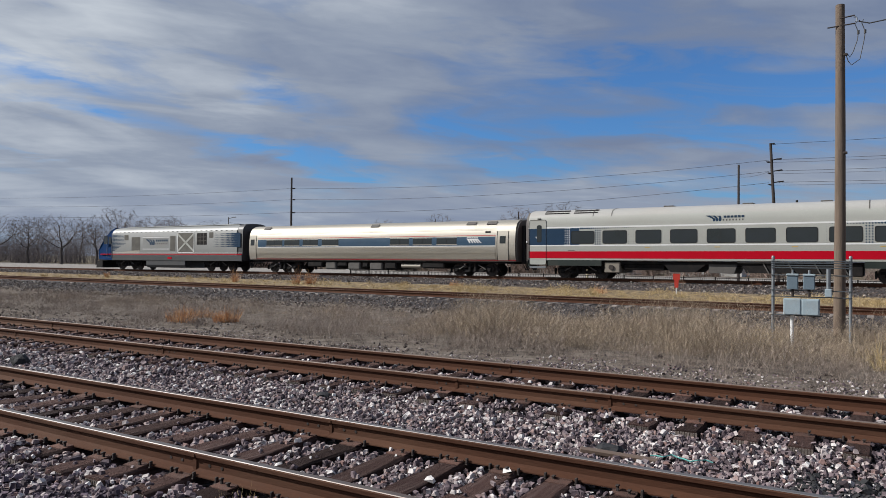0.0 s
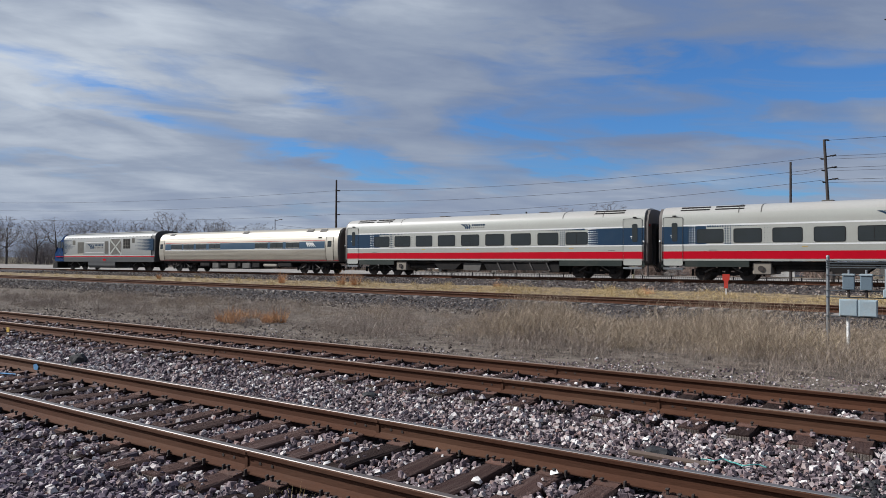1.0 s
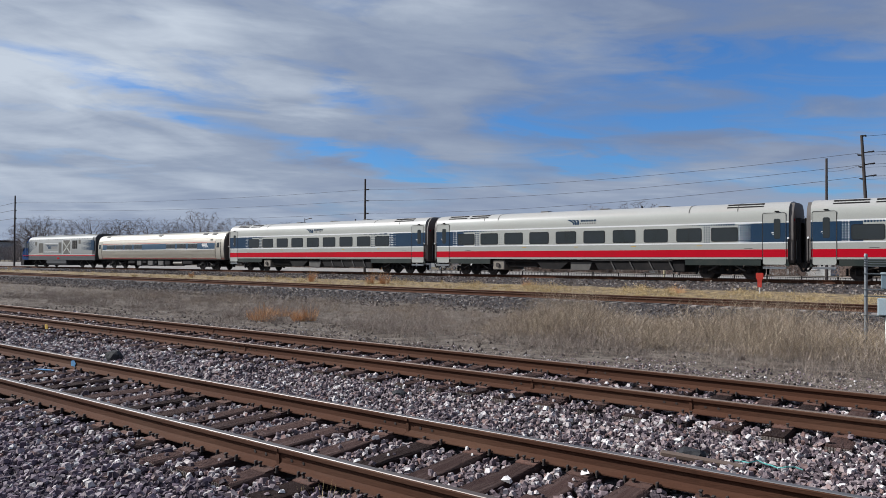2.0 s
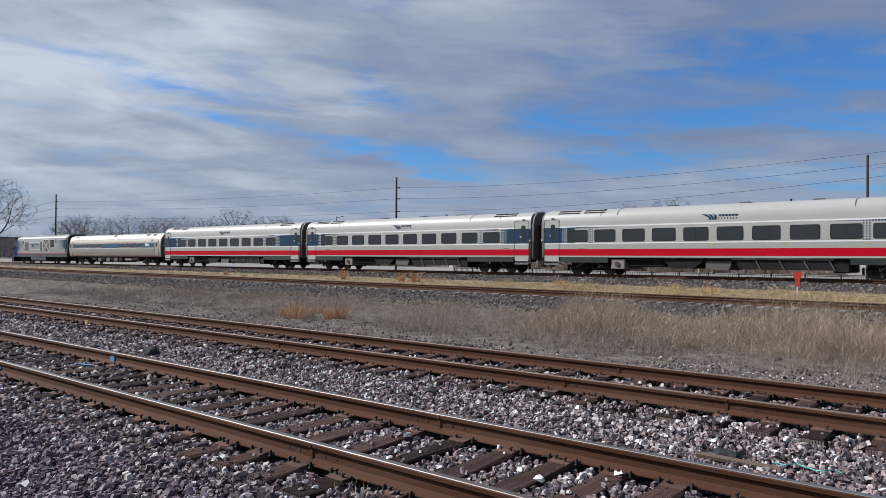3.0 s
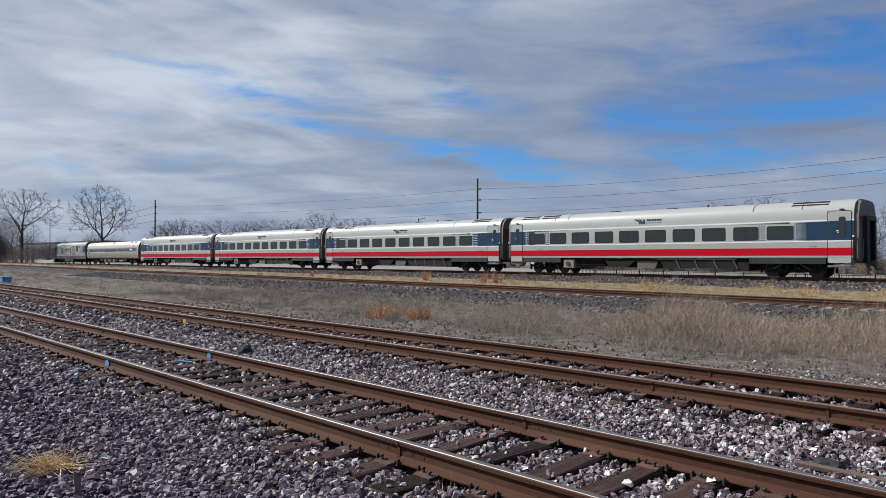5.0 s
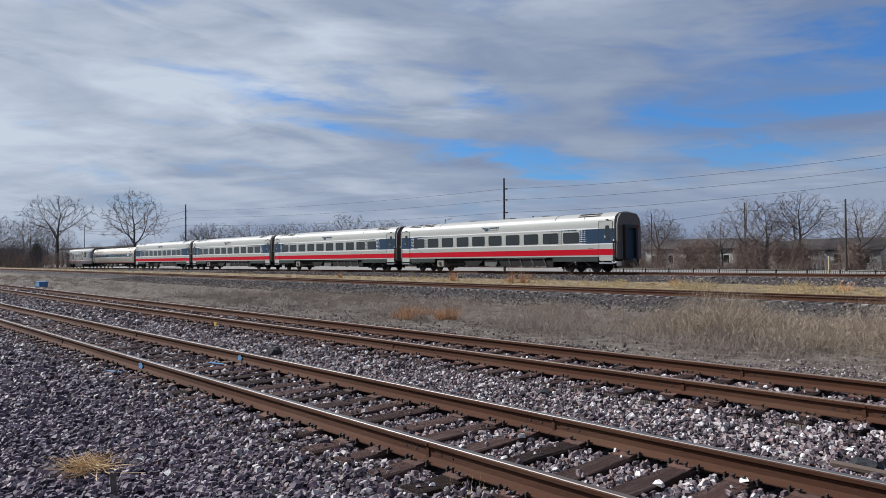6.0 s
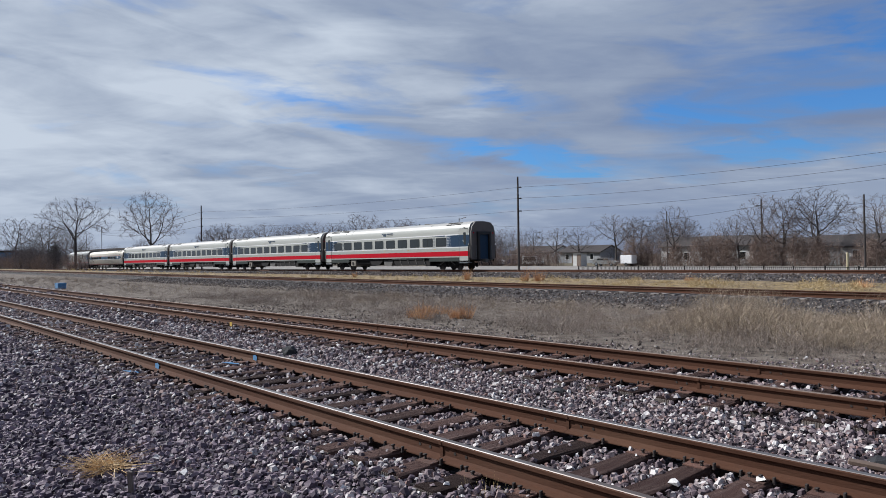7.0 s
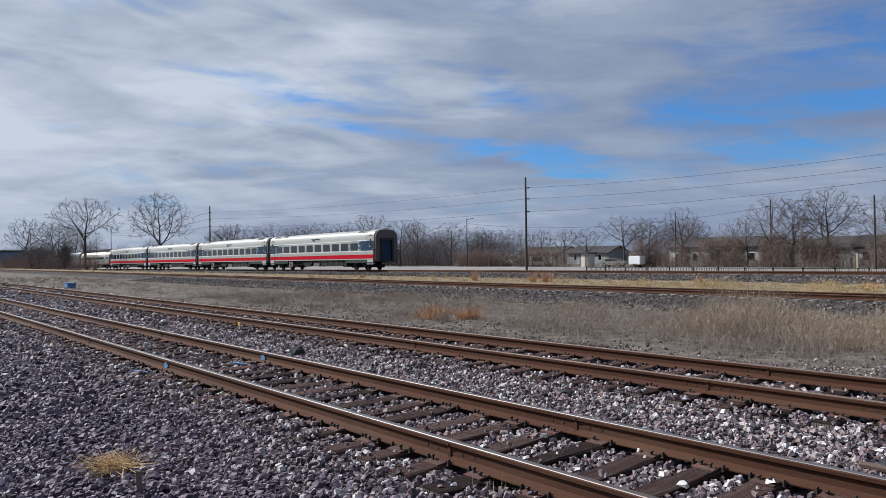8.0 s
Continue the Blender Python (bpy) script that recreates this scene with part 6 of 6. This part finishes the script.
# ---- fence, markers ----
def low_fence():
    fence = thing("low_fence", "low black metal fence along a pale paved lot", "fence", at=pose(0, 60, -0.35))
    x0, bay, n = -47.6, 2.45, 30
    for k in range(n + 1):
        part("post", Shape().box(x0 + bay * k - 0.05, x0 + bay * k + 0.05, -0.05, 0.05, 0, 0.88, 0.01), UNDER, fence)
    for k in range(n):
        for z in (0.12, 0.76):
            part("rail", Shape().box(x0 + bay * k + 0.05, x0 + bay * (k + 1) - 0.05, -0.025, 0.025, z, z + 0.05), UNDER, fence)
        s = Shape()
        for i in range(1, 15):
            x = x0 + bay * k + bay * i / 15
            s.box(x - 0.014, x + 0.014, -0.014, 0.014, 0.165, 0.765)
        part("pickets", s, UNDER, fence, kind="stuff")


low_fence()


MARKER_RED = surface("sun_faded_red_plastic", (0.62, 0.050, 0.028), (0.52, 0.035, 0.020), 3.0, 20, 0.6, 0.0, 0.05)


def red_marker():
    z = float(ground_z(37))
    ob = thing("marker_post", "red marker post in yellow grass between the tracks", "marker post", at=pose(-8.54, 37, z, 0, 0, 12))
    part("stake", Shape().box(-0.03, 0.03, -0.02, 0.02, -0.1, 0.5, 0.004), WHITE, ob, "thin white stake")
    part("paddle", Shape().prism([(-0.09, 0.36), (0.09, 0.36), (0.10, 0.72), (0.165, 0.78), (0.165, 1.06), (-0.165, 1.06), (-0.165, 0.78), (-0.10, 0.72)], -0.03, 0.03, "y"), MARKER_RED, ob, "faded red paddle")


red_marker()


def yellow_post():
    ob = thing("pipeline_marker", "yellow plastic marker pole beside the fence", "marker post", at=pose(-21.8, 61, -0.35))
    part("pole", Shape().tube((0, 0, 0), (0, 0, 1.85), 0.085, n=12), POST, ob)
    part("cap", Shape().tube((0, 0, 1.85), (0, 0, 1.95), 0.092, 0.06, n=12), POST, ob)


yellow_post()


def weeds(x, y, rad, h, n, material, name, label, seed, width=0.012):
    rng = np.random.default_rng(seed)
    blades(name, label, material, [(x - rad, x + rad, y - rad, y + rad, n, h)], seed, width, "weeds", 0.3)


def straw_pile(x, y, rad, n):
    """Dead stalks lying over one another on the stones."""
    r = random.Random(81)
    s = Shape()
    for _ in range(n):
        ln, a, up = r.uniform(0.08, 0.30) if r.random() < 0.9 else r.uniform(0.3, 0.5), r.gauss(0.3, 1.0), abs(r.gauss(0, 0.22))
        p = Vector((x + r.gauss(0, rad * 0.6), y + r.gauss(0, rad * 0.4), float(ground_z(y)) + r.uniform(0.02, 0.09)))
        d = Vector((math.cos(a), math.sin(a), up)).normalized() * ln * (-1 if r.random() < 0.4 else 1)
        d.z = abs(d.z)
        s.tube(p, p + d, 0.0028, 0.0012, 3, caps=False)
    ob = part("straw_tuft", s, STRAW_PALE)
    tagged(ob, "tuft of flattened yellow straw on dark gravel", "weeds", kind="stuff")


for k, (x, y, rad, h) in enumerate(((-31.1, 35, 0.3, 0.85), (-32.3, 35, 0.25, 0.6), (-52.4, 35, 0.3, 0.75), (-37.8, 35, 0.3, 0.6), (-22, 38, 0.5, 0.5), (-12, 36, 0.7, 0.5))):
    weeds(x, y, rad * 0.6, h, 170, BRACKEN, "orange_weed_clump", "rust-orange dead weed clump between the tracks", 60 + k)
for k, (x, y, rad, h) in enumerate(((-19.1, 15.6, 0.6, 0.42), (-18.2, 16.6, 0.4, 0.5), (-20.5, 17.2, 0.5, 0.4), (0.35, 17.2, 0.5, 0.5), (-2.6, 19.5, 0.5, 0.4))):
    weeds(x, y, rad * 0.8, h * 1.1, 520, BRACKEN if k < 3 else STRAW, "orange_weed_clump", "orange-brown dead weed clump in the ditch", 70 + k)


# ---- houses and far things ----
SIDING = surface("white_house_siding", (0.58, 0.57, 0.55), (0.46, 0.45, 0.43), 0.8, 12, 0.7, 0.0, 0.1, (0.3, 0.3, 5))
SIDING_GREY = surface("grey_house_siding", (0.36, 0.37, 0.38), (0.30, 0.31, 0.32), 0.8, 12, 0.7, 0.0, 0.1, (0.3, 0.3, 5))
SIDING_BLUE = surface("blue_metal_siding", (0.06, 0.22, 0.40), (0.05, 0.18, 0.33), 0.8, 12, 0.6, 0.0, 0.1, (4, 4, 0.3))
SHINGLE = surface("dark_roof_shingles", (0.050, 0.040, 0.037), (0.034, 0.028, 0.027), 2.0, 15, 0.9, 0.0, 0.3)
BROWN = surface("brown_door_paint", (0.16, 0.11, 0.08), (0.12, 0.08, 0.06), 2.0, 20, 0.7, 0.0, 0.1)


def house(name, label, x0, x1, y, deep, eave, ridge, wall, windows, door=None, flat=False):
    ob = thing(name, label, "house" if name == "house" else "building", "houses beyond the lot", at=pose((x0 + x1) / 2, y, -0.35))
    w = (x1 - x0) / 2
    s = Shape().box(-w, w, 0, 0.25, 0, eave).box(-w, w, deep - 0.25, deep, 0, eave).box(-w, -w + 0.25, 0.25, deep - 0.25, 0, eave).box(w - 0.25, w, 0.25, deep - 0.25, 0, eave)
    if not flat:
        s.prism([(0.0, eave), (deep, eave), (deep / 2, ridge)], -w, -w + 0.25).prism([(0.0, eave), (deep, eave), (deep / 2, ridge)], w - 0.25, w)
    part("wall", s, wall, ob)
    if flat:
        roof = Shape().box(-w - 0.4, w + 0.4, -0.4, deep + 0.4, eave, ridge, 0.04)
    else:
        roof = Shape().prism([(-0.5, eave - 0.2), (deep / 2, ridge), (deep + 0.5, eave - 0.2), (deep + 0.5, eave), (deep / 2, ridge + 0.22), (-0.5, eave)], -w - 0.4, w + 0.4)
    part("roof", roof, SHINGLE, ob, "dark shingle roof")
    for k, u in enumerate(windows):
        x = -w + u * 2 * w
        win = part("window", Shape().box(x - 0.45, x + 0.45, -0.03, 0.05, 0.9, 2.1, 0.01), GLASS, ob)
        s = Shape().box(x - 0.53, x + 0.53, -0.06, 0.02, 2.1, 2.2).box(x - 0.53, x + 0.53, -0.08, 0.02, 0.8, 0.9).box(x - 0.53, x - 0.45, -0.06, 0.02, 0.9, 2.1).box(x + 0.45, x + 0.53, -0.06, 0.02, 0.9, 2.1)
        part("frame", s, WHITE, win)
    if door is not None:
        x = -w + door * 2 * w
        d = part("door", Shape().box(x - 0.45, x + 0.45, -0.05, 0.03, 0.0, 2.05, 0.01), BROWN, ob)
        part("door_handle", Shape().tube((x + 0.35, -0.05, 1.0), (x + 0.35, -0.10, 1.0), 0.03, n=8), GALV, d)
    return ob


house("shed", "small white shed with a brown door", -81.3, -79.7, 101, 1.8, 2.35, 2.55, SIDING, (), 0.8, True)
house("house", "low white house with a long dark roof behind brush", -68, -52, 108, 8, 3.2, 4.6, SIDING, (0.1, 0.3, 0.5, 0.7, 0.9), 0.6, False)
house("house", "white house with a gable roof behind brush", -38.5, -31.5, 106, 7, 2.7, 4.2, SIDING, (0.25, 0.75), 0.5)
house("house", "white bungalow half hidden by bare trees", -50, -44.5, 110, 7, 2.8, 4.0, SIDING, (0.3, 0.7), None)
house("house", "grey bungalow half hidden by bare trees", -43.5, -40, 109, 7, 2.8, 4.2, SIDING_GREY, (0.5,), None)
house("house", "pale house seen through bare woods", -130, -116, 136, 8, 2.6, 4.2, SIDING, (0.15, 0.4, 0.65, 0.9), 0.5)
house("house", "pale house seen through bare trees", -112, -100, 134, 8, 2.6, 4.0, SIDING_GREY, (0.2, 0.5, 0.8), 0.35)
house("house", "white house in the distance", -26, -16, 108, 8, 2.8, 4.4, SIDING, (0.2, 0.5, 0.8), 0.65)
house("warehouse", "long low grey warehouse in the distance", -520, -380, 128, 30, 8.5, 9.4, SIDING_GREY, (0.1, 0.2, 0.3, 0.4, 0.5, 0.6, 0.7, 0.8, 0.9), None, True)
house("warehouse", "blue metal building far down the line", -480, -410, 56, 20, 7.0, 8.0, SIDING_BLUE, (0.2, 0.4, 0.6, 0.8), None, True)


def parked_car(x, y, turn, paint, label, van=False):
    car = thing("parked_car", label, "car", "parked cars", at=pose(x, y, -0.35, 0, 0, turn))
    h = 1.9 if van else 1.42
    side = [(-2.2, 0.35), (2.2, 0.35), (2.25, 0.75), (1.3, 0.95), (0.7, h), (-1.9 if van else -1.2, h), (-2.2, 0.95)]
    body = Shape().prism(side, -0.86, 0.86, "y")
    part("body", body, paint, car)
    part("window", Shape().prism([(-1.7 if van else -1.35, 1.0), (1.15, 1.0), (0.68, h - 0.1), (-1.7 if van else -1.05, h - 0.1)], -0.872, 0.872, "y"), GLASS, car, "dark car windows")
    for wx in (-1.4, 1.4):
        for wy in (-0.8, 0.8):
            wheel = part("wheel", Shape().tube((wx, wy - 0.1, 0.33), (wx, wy + 0.1, 0.33), 0.33, n=14), BELLOWS, car)
            part("rim", Shape().tube((wx, wy - 0.11, 0.33), (wx, wy + 0.11, 0.33), 0.19, n=10), GALV, wheel)


parked_car(-92.5, 103, 10, WHITE, "white van parked before bare trees", True)
parked_car(-97.5, 104, 5, NOSE, "blue car parked before bare trees")
parked_car(-104, 104, 175, WHITE, "white car parked before bare trees")
parked_car(-75, 102, 8, LOCO_GREY, "silver car parked beside a shed")


def white_trailer():
    ob = thing("utility_trailer", "small white box trailer parked beside the lot", "trailer", at=pose(-69.3, 100.5, -0.35))
    part("box", Shape().box(-1.1, 1.1, -0.8, 0.8, 0.45, 1.85, 0.05), WHITE, ob)
    for y in (-0.75, 0.75):
        part("wheel", Shape().tube((0, y - 0.1, 0.3), (0, y + 0.1, 0.3), 0.3, n=12), BELLOWS, ob)


white_trailer()


# ---- small things by the near tracks ----
def lump(name, label, category, x, y, size, material, seed, flat=0.7):
    r = random.Random(seed)
    bm = bmesh.new()
    bmesh.ops.create_icosphere(bm, subdivisions=2, radius=1.0)
    for v in bm.verts:
        k = 1 + 0.35 * (noise.noise(v.co * 1.6 + Vector((seed, 0, 0)))) + r.uniform(-0.05, 0.05)
        v.co = Vector((v.co.x * size * k, v.co.y * size * 0.8 * k, v.co.z * size * flat * k))
    me = bpy.data.meshes.new(name)
    bm.to_mesh(me)
    bm.free()
    me.materials.append(material)
    ob = new(name, me)
    ob.matrix_basis = pose(x, y, float(ground_z(y)) + size * flat * 0.55)
    return tagged(ob, label, category)


BLACK_ROCK = surface("black_slag", (0.012, 0.012, 0.014), (0.02, 0.02, 0.022), 6.0, 30, 0.8, 0.0, 0.5)
BLUE_PAINT = surface("sky_blue_marking_paint", (0.05, 0.17, 0.36), (0.10, 0.26, 0.45), 12.0, 40, 0.7, 0.0, 0.1)
TEAL = surface("teal_cord", (0.10, 0.36, 0.33), (0.08, 0.28, 0.26), 12.0, 0, 0.7, 0.0, 0.0)
lump("black_rock", "black lump of slag lying on the pale gravel", "rock", -12.15, 6.62, 0.17, BLACK_ROCK, 3)
lump("dark_stone", "flat dark stone lying on the gravel", "rock", -2.15, 6.75, 0.14, BLACK_ROCK, 5, 0.35)
lump("dark_stone", "dark flat stone beside the tie ends", "rock", -6.1, 7.2, 0.11, BLACK_ROCK, 8, 0.4)
lump("white_litter", "white scrap of litter on the gravel edge", "litter", -4.98, 11.35, 0.16, WHITE, 6, 0.15)
s = Shape().box(-0.48, 0.48, -0.3, 0.3, 0.0, 0.40, 0.03)
crate = thing("blue_crate", "blue plastic crate lying beside the track", "crate", at=pose(-60.2, 13.6, float(ground_z(13.6))))
part("box", s, BLUE_PAINT, crate)
part("rim", Shape().box(-0.5, 0.5, -0.32, 0.32, 0.38, 0.43, 0.01), BLUE_PAINT, crate)
for x, y, z, w in ((-11.45, 3.945, 0.09, 0.24), (-11.15, 5.45, 0.09, 0.2)):
    s = Shape().prism([(x - w * 0.3, z - 0.05), (x + w * 0.25, z - 0.055), (x + w * 0.4, z + 0.0), (x + w * 0.1, z + 0.045), (x - w * 0.35, z + 0.02)], y - 0.0125, y - 0.008, "y")
    s.prism([(x - 0.42, y - 0.40), (x - 0.2, y - 0.36), (x - 0.02, y - 0.30), (x - 0.06, y - 0.26), (x - 0.3, y - 0.31)], 0.0, 0.006, "z")
    tagged(new("paint_mark", s.mesh("paint_mark", BLUE_PAINT)), "sky-blue survey paint on rail and tie", "paint mark", "survey paint marks")
flag = thing("survey_flag", "small yellow survey flag in the gravel", "flag", at=pose(-16.85, 7.6, float(ground_z(7.6))))
part("wire_stem", Shape().tube((0, 0, 0), (0.02, 0, 0.22), 0.006, n=6), GALV, flag)
part("cloth", Shape().box(-0.06, 0.06, -0.004, 0.004, 0.12, 0.22), AMBER, flag, "yellow plastic flag")
straw_pile(-6.75, 1.85, 0.21, 330)
weeds(-3.9, 3.70, 0.10, 0.20, 50, STRAW, "straw_tuft", "thin straw stalks growing against the rail", 82, 0.005)
weeds(-5.2, 3.4, 0.06, 0.12, 16, STRAW, "straw_tuft", "thin straw stalks growing against the rail", 83, 0.004)
stick = thing("wooden_stake", "short grey wooden stake leaning in the gravel", "stake", at=pose(-5.93, 1.82, -0.13, 12, 8, 30))
part("board", Shape().box(-0.025, 0.025, -0.01, 0.01, -0.05, 0.22, 0.004), TIE_END, stick)
s = Shape()
r = random.Random(4)
p = Vector((-1.75, 6.72, -0.04))
s.chain([p + Vector((0.06 * k, r.uniform(-0.05, 0.05), r.uniform(-0.012, 0.012))) for k in range(10)], 0.006, 5)
tagged(new("cord_scrap", s.mesh("cord_scrap", TEAL)), "scrap of teal cord lying on the gravel", "cord")
s = Shape().box(-0.35, 0.35, -0.04, 0.04, 0, 0.04, 0.006)
ob = tagged(new("wood_scrap", s.mesh("wood_scrap", BROWN)), "brown splinter of wood lying on the gravel", "wood scrap")
ob.matrix_basis = pose(-2.0, 6.55, -0.075, 3, 4, 12)
stones("cinder_patch", "black cinders spilled beside the rail", BLACK_ROCK, [(-0.55, 1.0, 5.75, 6.9, 900, 0.04)], 15)

motions()
